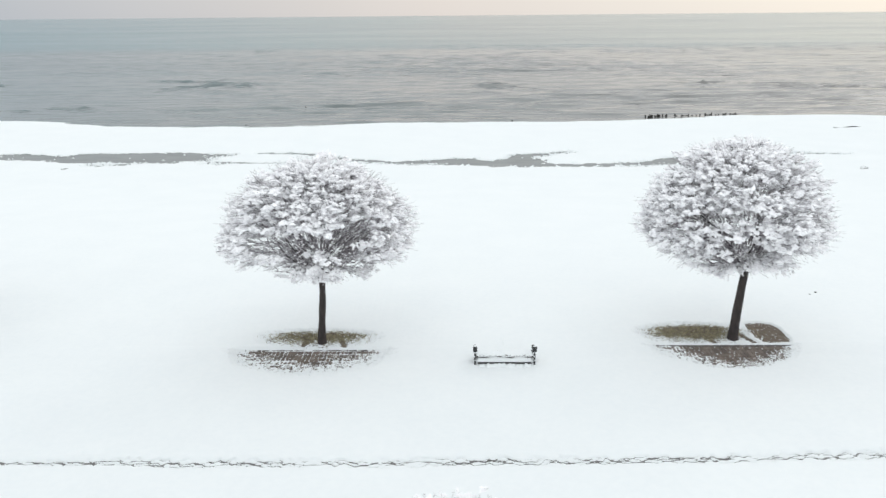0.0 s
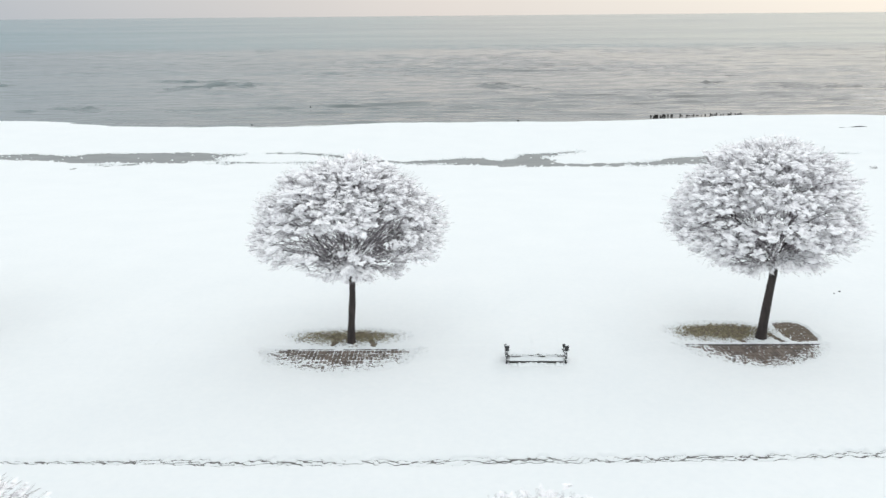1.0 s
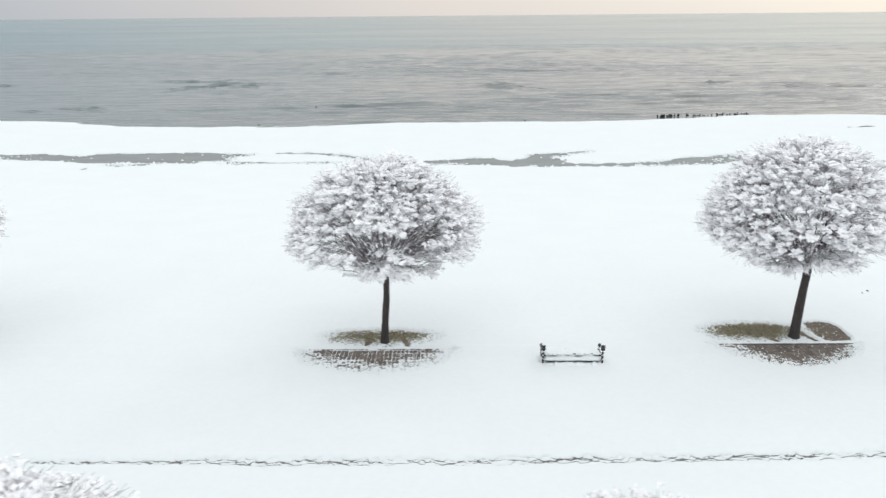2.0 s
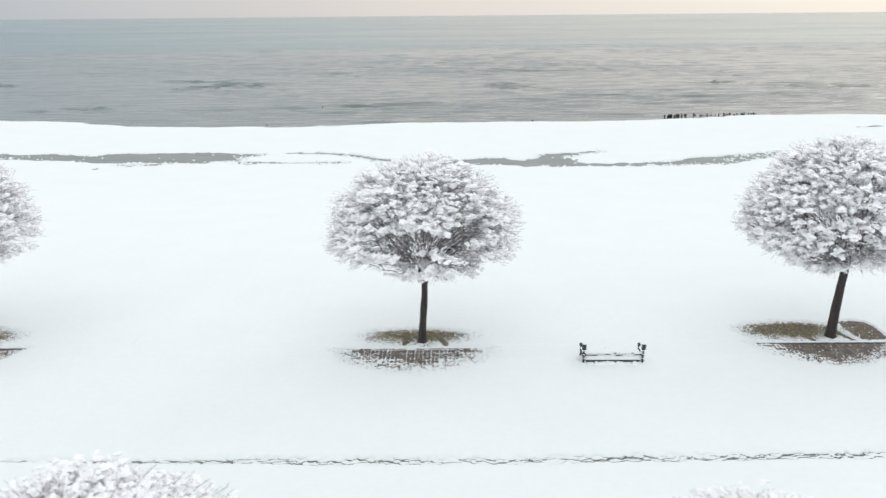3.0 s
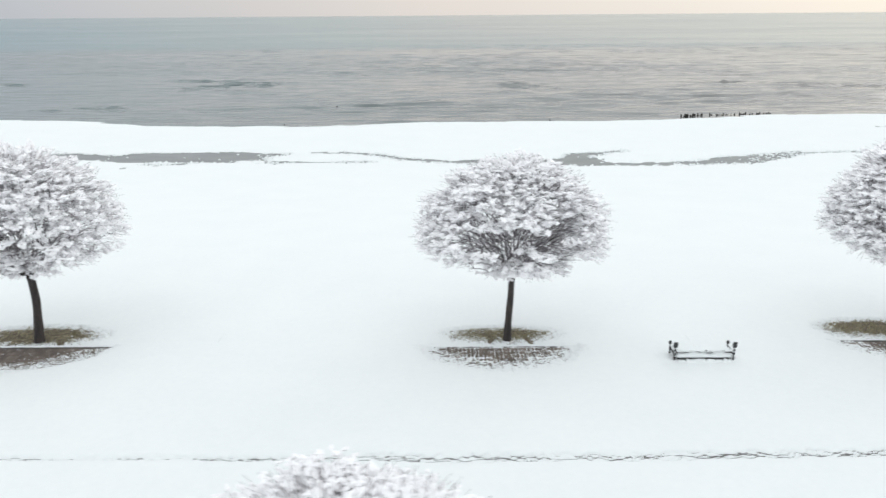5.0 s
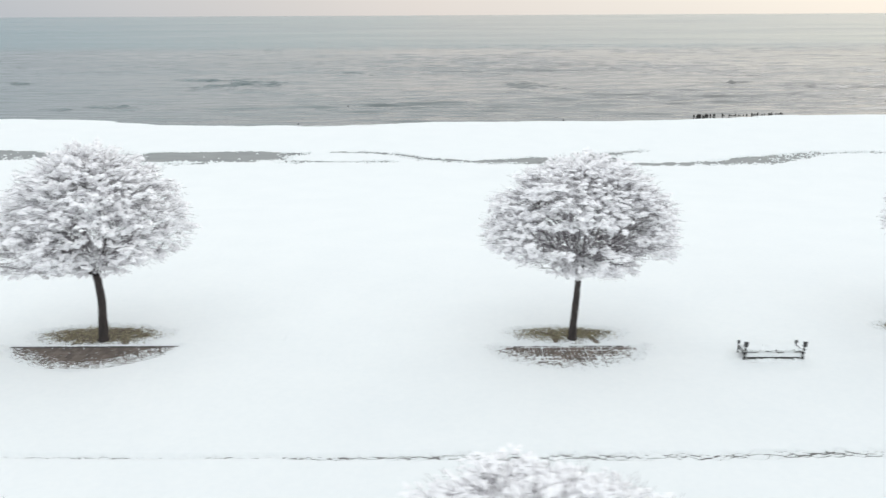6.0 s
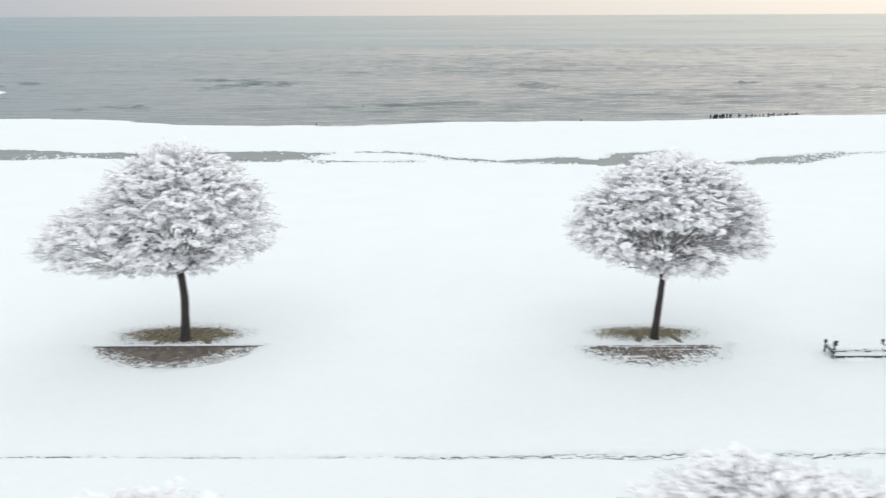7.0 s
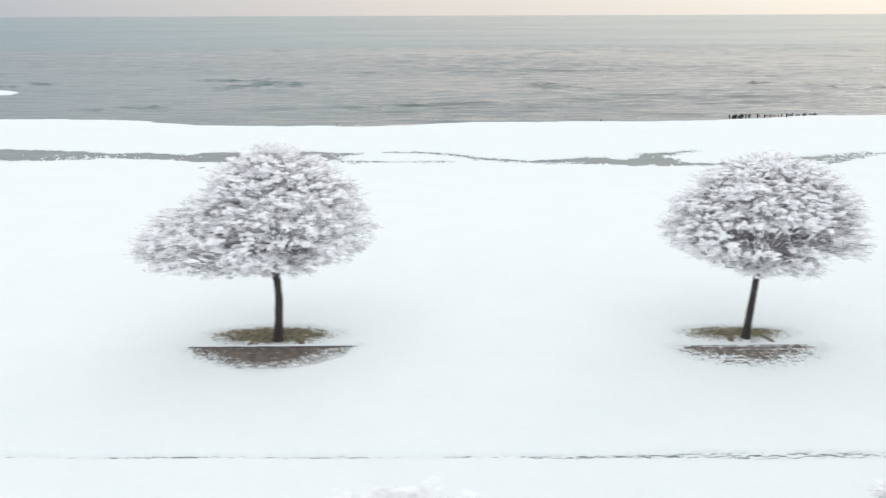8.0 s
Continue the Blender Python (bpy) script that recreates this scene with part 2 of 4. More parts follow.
# bare ground under the trees: centre x, kerb y, half widths along and across on the paving, bare core, grass centre x, its half widths
SITES = [
    dict(x=-4.45, k=20.70, half=2.25, grout=1.0, rx=2.36, ry=1.18, core=-0.034, tilt=0.001, frayed=0.40, gcore=0.006, gx=-4.40, gy=21.68, grx=1.45, gry=0.42, legs=[(-4.62, 21.5, -4.75, 21.05), (-3.62, 21.5, -3.45, 21.0)]),
    dict(x=-19.42, k=20.86, half=2.62, grout=0.45, rx=2.25, ry=1.15, core=-0.075, tilt=0.010, frayed=0.12, gcore=-0.012, gx=-19.5, gy=21.78, grx=1.65, gry=0.56, legs=[(-19.85, 21.6, -20.1, 21.1), (-18.8, 21.6, -18.45, 21.1)]),
    dict(x=8.35, k=20.97, half=2.15, grout=0.8, rx=1.95, ry=1.12, core=-0.048, tilt=0.014, frayed=0.10, gcore=-0.012, gx=7.85, gy=22.0, grx=1.35, gry=0.52, legs=[(8.02, 21.75, 8.27, 21.12), (9.22, 21.9, 9.52, 21.12)], patch=(10.2, 21.93, 0.50, 0.74)),
]
TRACK = ((-30, -24.5, -19, -14, -8, -4, 0, 4, 7, 10.2, 14), (15.08, 14.97, 14.85, 14.76, 14.72, 14.69, 14.74, 14.83, 14.91, 15.04, 15.2))


def kerb_y(x):
    return 20.70 + 0.16 * smooth01(9, 15, -x) + 0.27 * smooth01(1.0, 6.5, x)


def chain_distance(x, y, chain):
    best = np.full(np.shape(x), 1e3)
    for (x1, y1, r1), (x2, y2, r2) in zip(chain, chain[1:]):
        dx, dy = x2 - x1, y2 - y1
        s = np.clip(((x - x1) * dx + (y - y1) * dy) / (dx * dx + dy * dy), 0, 1)
        best = np.minimum(best, np.hypot(x - x1 - s * dx, y - y1 - s * dy) - (r1 + s * (r2 - r1)))
    return best


def segment_distance(x, y, x1, y1, x2, y2):
    dx, dy = x2 - x1, y2 - y1
    s = np.clip(((x - x1) * dx + (y - y1) * dy) / (dx * dx + dy * dy), 0, 1)
    return np.hypot(x - x1 - s * dx, y - y1 - s * dy)


def snow_height(x, y):
    """The top of the snow."""
    # promenade, kerb step, lawn falling to the beach flat, ridge and sea bed
    k = kerb_y(x)
    open_ = np.zeros(np.shape(x))
    for s in SITES:
        open_ = np.maximum(open_, 1 - smooth01(0.66, 1.0, np.abs(x - s["x"]) / s["rx"]))
    z = 0.065 + 0.02 * (open_ * smooth01(-0.02, 0.10, y - k) + (1 - open_) * smooth01(-1.8, 1.2, y - k)) + 0.03 * (1 - open_) * smooth01(-0.9, -0.1, y - k) * (1 - smooth01(0.2, 1.2, y - k)) + 0.02 * fnoise(x, y, 5.0, 3) + 0.006 * fnoise(x, y, 0.9, 4)
    z = z - 3.0 * smooth01(25, 61, y)
    near = np.full(np.shape(x), 1e3)
    for chain in POOLS:
        near = np.minimum(near, chain_distance(x, y, chain))
    edge = near + 0.30 * fnoise(x, y, 2.2, 21) + 0.50 * fnoise(x, y, 0.55, 22)
    flat = smooth01(52, 60, y) * (1 - smooth01(76, 82, y))
    wet = np.clip(edge * 0.16, -0.35, 0.06) + 0.004
    lump = 0.16 * smooth01(0.50, 0.75, vnoise(x, y, 0.7, 30)) * smooth01(0.2, 0.6, vnoise(x, y, 6, 31))
    z = z * (1 - flat) + (POOL_Z + wet + lump * (near < 0.5) + 0.12 * smooth01(0.5, 4, near)) * flat
    shore = np.interp(x, SHORE_X, SHORE_Y)
    shore = (shore + np.interp(x - 2.5, SHORE_X, SHORE_Y) + np.interp(x + 2.5, SHORE_X, SHORE_Y)) / 3
    shore = shore - 2.0 + 0.35 * fnoise(x, y * 0, 3.0, 41)
    ridge = 0.30 * smooth01(74, 84, y) * (1 - smooth01(-9, -2, y - shore))
    drop = 0.62 * smooth01(-4, 0, y - shore) + 0.9 * smooth01(-0.5, 12, y - shore)
    z = z + (ridge - drop) * (y > 60)
    # bare ground under the crowns
    for s in SITES:
        dist = (np.abs(x - s["x"]) < 6) & (np.abs(y - s["k"]) < 4)
        fine = 0.50 * fnoise(x, y, 0.075, 51) + 0.40 * fnoise(x, y, 0.05, 53) + 0.16 * fnoise(x, y, 0.28, 52)
        jx = np.abs((x - s["x"]) / 0.125 - np.round((x - s["x"]) / 0.125) ) * 0.125
        jy = (s["k"] - 0.0075 - y) / 0.235
        jy = np.abs(jy - np.round(jy)) * 0.235
        joint = np.maximum(np.exp(-((jx - 0.0625) / 0.026) ** 2), np.exp(-(jy / 0.034) ** 2))
        brick = lattice(np.round((x - s["x"]) / 0.125).astype(np.int64), np.floor((s["k"] - y) / 0.235).astype(np.int64), 77) - 0.5
        e = (np.abs(x - s["x"]) / s["rx"]) ** 1.6 + (np.abs(y - s["k"]) / s["ry"]) ** 1.25
        core = s["core"] + s["tilt"] * np.clip(s["x"] - x, -2, 2)
        pave = core + (0.065 - core) * smooth01(0.20, 2.7, e) + 0.12 * fine * (1 - smooth01(1.1, 1.9, e)) * smooth01(-0.02, 0.03, core + e * 0.05) + 0.3 * smooth01(1.5, 3.0, e) + 0.12 * smooth01(-0.35, 0.6, np.abs(x - s["x"]) - s["half"] + 0.3 * fine) + s["grout"] * (0.040 * joint * smooth01(-0.5, 0.3, fnoise(x, y, 0.35, 55) + 0.3 * e) + 0.034 * brick * smooth01(0.1, 0.7, e)) * (1 - smooth01(0.7, 1.15, e))
        g = ((x - s["gx"]) / s["grx"]) ** 2 + ((y - s["gy"]) / np.where(y < s["gy"], 1.6 * s["gry"], s["gry"])) ** 2
        grass = s["gcore"] - 0.012 + (0.097 - s["gcore"]) * smooth01(0.35, 2.7, g) + 0.13 * fine * (1 - smooth01(1.4, 3.2, g)) * (s["frayed"] + (1 - s["frayed"]) * smooth01(0.15, 0.9, g)) + 0.3 * smooth01(2.0, 5.0, g)
        for leg in s["legs"]:
            d = segment_distance(x, y, *leg) + 0.05 * fine
            grass = np.minimum(grass, -0.01 + 0.095 * smooth01(0.06, 0.20, d))
        if "patch" in s:
            px, py, prx, pry = s["patch"]
            q = ((x - px + 0.02 * (y - py)) / prx) ** 4 + ((y - py) / pry) ** 4
            grass = np.minimum(grass, -0.02 + 0.105 * smooth01(0.7, 2.0, q + 0.9 * fine))
        here = np.where(y < k + 0.025, np.minimum(z, pave), np.minimum(z, grass + 0.004 * fine))
        strip = (y >= k + 0.025) & (y < k + 0.16)
        here = np.where(strip, np.minimum(z, 0.040 + 0.03 * smooth01(0.3, 1.2, np.abs(x - s["x"]) / s["rx"]) + 0.030 * fine + 0.2 * smooth01(0.1, 0.5, np.abs(x - s["x"]) - s["half"])), here)
        z = np.where(dist, here, z)
    # a braided wheel track pressed along the promenade, fainter to one end
    keep = smooth01(-13, -6, x)
    off = y - np.interp(x, *TRACK) - 0.03 * vnoise(x, x * 0, 1.6, 60)
    width = 0.06 + 0.095 * keep
    packed = np.exp(-(off / (0.07 + width)) ** 4)
    z = z * (1 - packed) + (0.012 - 0.005 * keep) * packed
    cut = np.zeros(np.shape(x))
    for j, mean in enumerate((-0.62, -0.12, 0.30, 0.72)):
        line = width * (mean + (0.55 + 0.25 * vnoise(x, x * 0 + j, 1.1, 61)) * vnoise(x + 0.37 * j, x * 0 + 9 * j, 0.12, 62))
        gate = smooth01(-0.75, -0.2, fnoise(x, x * 0 + 5 * j, 0.55, 63)) * (0.72 + 0.28 * vnoise(x, x * 0 + 3 * j, 0.11, 64))
        cut = np.maximum(cut, np.exp(-((off - line) / 0.019) ** 2) * gate)
    z = z - (0.062 + 0.038 * keep) * cut * (0.80 + 0.20 * vnoise(x, x * 0, 0.9, 65))
    # drift round the bench
    z = z + (0.12 + 0.05 * fnoise(x, y, 0.3, 68)) * np.exp(-(np.maximum(0, np.abs(x - 1.5) - 0.85) / 0.30) ** 2) * np.exp(-((y - 19.72) / 0.42) ** 2)
    return z


def steps(*spans):
    """Grid lines: spans of (start, end, spacing)."""
    lines = []
    for a, b, s in spans:
        lines.append(np.linspace(a, b, max(2, int(round((b - a) / s)) + 1)))
    return np.unique(np.round(np.concatenate(lines), 4))


def grid_mesh(name, xs, ys, height, mat):
    gx, gy = np.meshgrid(xs, ys)
    verts = np.stack([gx, gy, height(gx, gy)], -1).reshape(-1, 3)
    i = np.arange(len(xs) * len(ys)).reshape(len(ys), len(xs))
    faces = np.stack([i[:-1, :-1], i[:-1, 1:], i[1:, 1:], i[1:, :-1]], -1).reshape(-1, 4)
    return mesh_from(name, verts, faces, mat, True)


XS = steps((-3000, -120, 240), (-120, -76, 2), (-76, -62, 0.5), (-62, -26, 0.28), (-26, -22.6, 0.09), (-22.6, -16.2, 0.036), (-16.2, -7.2, 0.042),
           (-7.2, -1.4, 0.036), (-1.4, 5.8, 0.040), (5.8, 11.4, 0.036), (11.4, 13, 0.12), (13, 40, 0.28), (40, 62, 0.6), (62, 120, 2.5), (120, 3000, 240))
YS = steps((-3000, -60, 245), (-60, 10, 5), (10, 14.3, 0.5), (14.3, 14.5, 0.05), (14.5, 15.24, 0.023), (15.24, 15.4, 0.04), (15.4, 18.6, 0.3), (18.6, 19.1, 0.1), (19.1, 23.1, 0.037), (23.1, 23.5, 0.08), (23.5, 58, 2.2),
           (58, 63.5, 0.9), (63.5, 74, 0.22), (74, 77, 0.8), (77, 90, 1), (90, 104, 0.5), (104, 106, 1), (106, 140, 3), (140, 500, 60))
ground = tagged(new("ground", grid_mesh("ground", XS, YS, snow_height, SNOW)),
                "smooth white snow lying over promenade, lawn and beach", "snow", kind="structure")


# wind-ruffled patches on the water: x, y, half widths, strength
RUFFLED = [(-58, 164, 7, 6, 1.1), (-47, 150, 9, 9, 1.3), (-98, 152, 8, 6, 1.0), (-62, 114, 9, 4, 1.0), (-10, 113, 9, 5, 0.7), (8, 148, 5, 7, 1.0), (51, 150, 6, 4, 1.1), (72, 140, 14, 5, 1.0), (26, 126, 7, 6, 0.9)]


def wave_height(x, y):
    shore = np.interp(x, SHORE_X, SHORE_Y)
    deep = smooth01(0, 22, y - shore)
    stir = 0.35 * smooth01(0.45, 0.70, fnoise(x, y * 0.6, 26.0, 101))
    for px, py, rx, ry, w in RUFFLED:
        stir = np.maximum(stir, w * np.exp(-((x - px) / rx) ** 2 - ((y - py) / ry) ** 2))
    stir = stir * smooth01(0.0, 0.35, fnoise(x * 0.5, y, 3.0, 107))
    calm = (0.45 + 0.55 * smooth01(-0.35, 0.25, fnoise(x * 0.35, y, 50.0, 102))) * (0.62 + 0.38 * smooth01(-70, 10, x))
    bend = y + 1.2 * vnoise(x, y, 14.0, 109)
    small = (0.25 - 0.07 * (1 - deep)) * fnoise(x * 0.22, bend, 1.35, 103) * (1 - smooth01(200, 340, y))
    mid = 0.38 * fnoise(x * 0.30, bend, 2.9, 104) * (1 - smooth01(330, 500, y)) * (0.12 + 0.88 * deep)
    wide = (0.20 * fnoise(x * 0.16, y, 9.0, 105) * smooth01(120, 220, y) * (1 - smooth01(500, 1000, y)) + 0.45 * fnoise(x * 0.25, y, 34.0, 108) * smooth01(220, 330, y) * (1 - smooth01(1200, 2000, y))) * deep
    rip = 1.0 * stir * fnoise(x * 0.7, y, 1.3, 106) * (0.35 + 0.65 * deep)
    return SEA_Z + (small + mid + wide) * calm * (1 - 0.45 * smooth01(290, 340, y)) + rip - 0.02


sea = new("sea_water", grid_mesh("sea_water", steps((-4900, -340, 760), (-340, -130, 3), (-125, 105, 1.2), (110, 340, 3), (340, 4900, 760)),
                                 steps((92, 130, 0.34), (130, 190, 0.45), (190, 340, 0.9), (340, 1000, 4.5), (1000, 2000, 16), (2000, 4950, 200)), wave_height, SEA))
tagged(sea, "calm grey-green sea with fine wind ripples", "sea", kind="structure")
pool = new("pool_water", grid_mesh("pool_water", steps((-110, 60, 10)), steps((60, 78, 3)), lambda x, y: x * 0 + POOL_Z, POOL))
tagged(pool, "grey slushy melt-water pools lying behind the beach ridge", "water", kind="structure")


def pool_lumps():
    """Lumps of slush and snow along the ragged edges of the pools."""
    r = np.random.RandomState(61)
    n = 130000
    x, y = -77 + 118 * r.rand(n), 62.5 + 12.5 * r.rand(n)
    near = np.full(n, 1e3)
    for chain in POOLS:
        near = np.minimum(near, chain_distance(x, y, chain))
    near = near + 0.30 * fnoise(x, y, 2.2, 21)
    odds = 0.50 * np.exp(-((near + 0.02) / 0.28) ** 2) * smooth01(-0.25, 0.45, fnoise(x, y, 3.0, 24)) + 0.0012 * (near < 0) + 0.10 * (near < 0.3) * (np.exp(-((x + 22.0) / 1.6) ** 2) + np.exp(-((x + 47.5) / 3.0) ** 2 - ((y - 69.4) / 1.5) ** 2) + np.exp(-((x - 26.0) / 3.5) ** 2) + np.exp(-((x - 35.0) / 2.5) ** 2))
    ok = r.rand(n) < odds
    x, y = x[ok], y[ok]
    m = len(x)
    size = (0.05 + 0.10 * r.rand(m) ** 2)[:, None, None]
    shape = CRUMB[0][None] * (1 + 0.25 * r.normal(size=(m, 6, 1))) * np.array([1.3, 1.3, 0.8])
    v = np.stack([x, y, np.full(m, POOL_Z + 0.02)], -1)[:, None] + size * shape
    f = CRUMB[1][None] + 6 * np.arange(m)[:, None, None]
    return tagged(new("snow_lumps", mesh_from("snow_lumps", v.reshape(-1, 3), f.reshape(-1, 3), SNOW, False)),
                  "small lumps of snow and slush edging grey melt-water pools", "snow", kind="stuff")


CRUMB = (np.array([(1.0, 0, 0), (0, 1, 0), (-1, 0, 0), (0, -1, 0), (0, 0, 1), (0, 0, -1)]),
         np.array([(i, (i + 1) % 4, 4) for i in range(4)] + [((i + 1) % 4, i, 5) for i in range(4)]))
pool_lumps()


def make_pavement():
    bm = bmesh.new()
    for x0, x1 in ((-45, 0), (0, 26)):
        beam(bm, (x1 - x0, 10.6, 0.2), pose((x0 + x1) / 2, 15.3, -0.118))
    return tagged(new("pavement", bm_mesh("pavement", bm, PAVING)), "dark wet paving bed under the snow of the promenade", "pavement", kind="structure")


pavement = make_pavement()


def make_bed(s):
    """The earth that shows round a tree, behind the kerb."""
    xs, ys = steps((s["x"] - 3.6, s["x"] + 3.6, 0.12)), steps((s["k"] + 0.13, s["k"] + 2.4, 0.1))
    me = grid_mesh("tree_bed", xs, ys, lambda x, y: 0.016 + 0.010 * fnoise(x, y, 0.4, 71), SOIL)
    return tagged(new("tree_bed", me), "brown earth showing through melted snow round a tree", "soil", kind="structure")


for s in SITES:
    make_bed(s)


# ---------------------------------------------------------------- trees
def tube(points, radii, sides):
    points, radii = np.asarray(points), np.asarray(radii)
    d = np.gradient(points, axis=0)
    d /= np.linalg.norm(d, axis=1, keepdims=True) + 1e-9
    ref = np.where(np.abs(d[:, 2:3]) > 0.9, [[1.0, 0, 0]], [[0, 0, 1.0]])
    a = np.cross(d, ref)
    a /= np.linalg.norm(a, axis=1, keepdims=True) + 1e-9
    b = np.cross(d, a)
    ang = np.arange(sides) * 2 * np.pi / sides
    ring = points[:, None] + radii[:, None, None] * (np.cos(ang)[None, :, None] * a[:, None] + np.sin(ang)[None, :, None] * b[:, None])
    n = len(points)
    i = np.arange(n * sides).reshape(n, sides)
    j = np.roll(i, -1, axis=1)
    quads = np.stack([i[:-1], j[:-1], j[1:], i[1:]], -1).reshape(-1, 4)
    return ring.reshape(-1, 3), quads


def joined(pieces):
    vs, fs, n = [], [], 0
    for v, f in pieces:
        vs.append(v)
        fs.append(f + n)
        n += len(v)
    return np.concatenate(vs), np.concatenate(fs)


def unit(v):
    return v / (np.linalg.norm(v, axis=-1, keepdims=True) + 1e-9)


def tree_meshes(seed, fork, lean, blobs, trunk_r=0.125, targets=330, twiglets=1100, clump_tries=9000, gap=1.08, hollows=(), open_low=0.45, load=1.0, coarse=0.0, crop=1.0, puff=1.0, long_twigs=340, each=3, dust=6000, ragged=0.30, fan=3, lump=CRUMB):
    """Meshes of a round-headed tree laden with snow, its base at the origin. blobs: (centre, radii x, y, up, down, share)."""
    r = np.random.RandomState(seed)

    def inside(n, lo, hi):
        out = []
        shares = np.array([b[5] for b in blobs])
        for c, rx, ry, up, down, share in blobs:
            m = int(n * share / shares.sum()) + 1
            u = unit(r.normal(size=(m, 3)))
            rho = (lo ** 2 + (hi ** 2 - lo ** 2) * r.rand(m)) ** 0.5
            wob = 0.96 + 0.05 * np.sin(u[:, 0] * 5.1 + seed) * np.sin(u[:, 1] * 4.3 + 2 * seed) + 0.04 * np.sin(u[:, 2] * 9 + u[:, 0] * 7 + seed)
            h = np.where(u[:, 2] > 0, up, down)
            dome = (1 - 0.46 * np.clip(u[:, 2], 0, 1) * (1 - np.clip(u[:, 2], 0, 1))) * (1 - 0.32 * np.clip(-u[:, 2], 0, 1) ** 1.3)
            out.append(np.array(c) + np.stack([u[:, 0] * rx * dome, u[:, 1] * ry * dome, u[:, 2] * h], -1) * (rho * wob)[:, None])
        return np.concatenate(out)

    top = np.array([lean[0], lean[1], fork])
    zs = np.linspace(0, 1, 12)
    trunk_pts = np.stack([lean[0] * zs + 0.05 * np.sin(zs * 3.1 + seed), lean[1] * zs + 0.03 * np.sin(zs * 4 + seed), -0.12 + (fork + 0.12) * zs], -1)
    trunk_pts[-1] = top
    trunk_rad = trunk_r * (1.0 - 0.28 * zs + 0.35 * np.exp(-zs * 14) + 0.12 * np.exp(-((zs - 1) / 0.08) ** 2))
    # nodes of the branch graph
    nodes, parent, level = [top], [-1], [0]
    pts = [inside(13, 0.38, 0.5), inside(80, 0.55, 0.75), inside(targets, 0.70, 0.97)]
    paths = []
    for lev, group in enumerate(pts):
        group = group[np.argsort(np.linalg.norm(group - top, axis=1))]
        for p in group:
            arr = np.array(nodes)
            own = np.linalg.norm(arr - top, axis=1)
            cost = np.linalg.norm(arr - p, axis=1) + 0.72 * own + 0.9 * np.maximum(0, own - 0.8 * np.linalg.norm(p - top)) + 0.5 * np.maximum(0, arr[:, 2] - p[2])
            if lev == 0:
                k = 0
            else:
                k = int(np.argmin(cost))
            start = arr[k]
            length = np.linalg.norm(p - start)
            m = max(3, int(length / 0.22) + 1)
            s = np.linspace(0, 1, m + 1)[1:]
            bow = r.normal(size=3) * 0.05 * length + np.array([0, 0, (0.10 if lev else -0.02) * length * (1 if p[2] < top[2] + 1.2 else -0.6)])
            path = start + (p - start) * s[:, None] + bow * np.sin(np.pi * s)[:, None] + r.normal(size=(m, 3)) * 0.012
            ids, prev = [k], k
            for q in path:
                nodes.append(q)
                parent.append(prev)
                level.append(lev + 1)
                prev = len(nodes) - 1
                ids.append(prev)
            paths.append(ids)
    nodes, parent, level = np.array(nodes), np.array(parent), np.array(level)
    weight = np.zeros(len(nodes))
    has = np.zeros(len(nodes), dtype=bool)
    has[parent[1:]] = True
    weight[~has] = 1.0
    for i in range(len(nodes) - 1, 0, -1):
        weight[parent[i]] += weight[i]
    rad = np.minimum(0.0048 * weight ** 0.47, trunk_r * 0.72)
    root = np.zeros(len(nodes), dtype=int)
    limbs, branches = {}, []
    for number, ids in enumerate(paths):
        if ids[0] == 0:
            root[ids[1:]] = number
        else:
            root[ids[1:]] = root[ids[0]]
        rr = rad[ids].copy()
        rr[0] = min(rr[0], rr[1] * 1.15)
        if rr[1] > 0.020:
            limbs.setdefault(int(root[ids[1]]), []).append(tube(nodes[ids], rr, 6))
        else:
            branches.append(tube(nodes[ids], rr, 4))

    def rho(p):
        best = np.full(len(p), 9.0)
        for c, rx, ry, up, down, share in blobs:
            q = p - np.array(c)
            best = np.minimum(best, np.sqrt((q[:, 0] / rx) ** 2 + (q[:, 1] / ry) ** 2 + (q[:, 2] / np.where(q[:, 2] > 0, up, down)) ** 2))
        return best

    # twiglets
    centre = np.array(blobs[0][0])
    cand = np.where((level >= 2) & (rho(nodes) > 0.30))[0]
    chance = np.clip(rho(nodes[cand]) - 0.15, 0.05, 0.8) ** 1.5
    chance *= np.clip(1.1 - 0.55 * (nodes[cand][:, 2] - centre[2]) / blobs[0][3], 0.25, 1.5)
    chance /= chance.sum()
    pick = r.choice(cand, twiglets, p=chance)
    base = nodes[pick]
    along = unit(nodes[pick] - nodes[parent[pick]])
    outward = unit((base - centre) * np.array([1, 1, 0.55]) + np.array([0, 0, 0.25]))
    d = unit(0.8 * along + 0.75 * outward + r.normal(size=base.shape) * np.array([0.5, 0.5, 0.32]))
    ln = 0.14 + 0.30 * r.rand(twiglets)
    over = rho(base + d * ln[:, None])
    ln = ln * np.clip(1 - (over - 0.98) * 5, 0.2, 1)
    side = unit(np.cross(d, r.normal(size=d.shape)))
    side2 = np.cross(d, side)
    tri = []
    for f0, w in ((0, 0.0042), (1.0, 0.0022)):
        c = base + d * (ln * f0)[:, None] + np.array([0, 0, 0.03]) * (f0 * f0)
        for a in (0, 2.094, 4.189):
            tri.append(c + w * (math.cos(a) * side + math.sin(a) * side2))
    tv = np.stack(tri, 1)
    idx = []
    for lv in (0,):
        for a in range(3):
            b = (a + 1) % 3
            idx.append([lv * 3 + a, lv * 3 + b, lv * 3 + 3 + b, lv * 3 + 3 + a])
    tf = (np.array(idx)[None] + 6 * np.arange(twiglets)[:, None, None]).reshape(-1, 4)
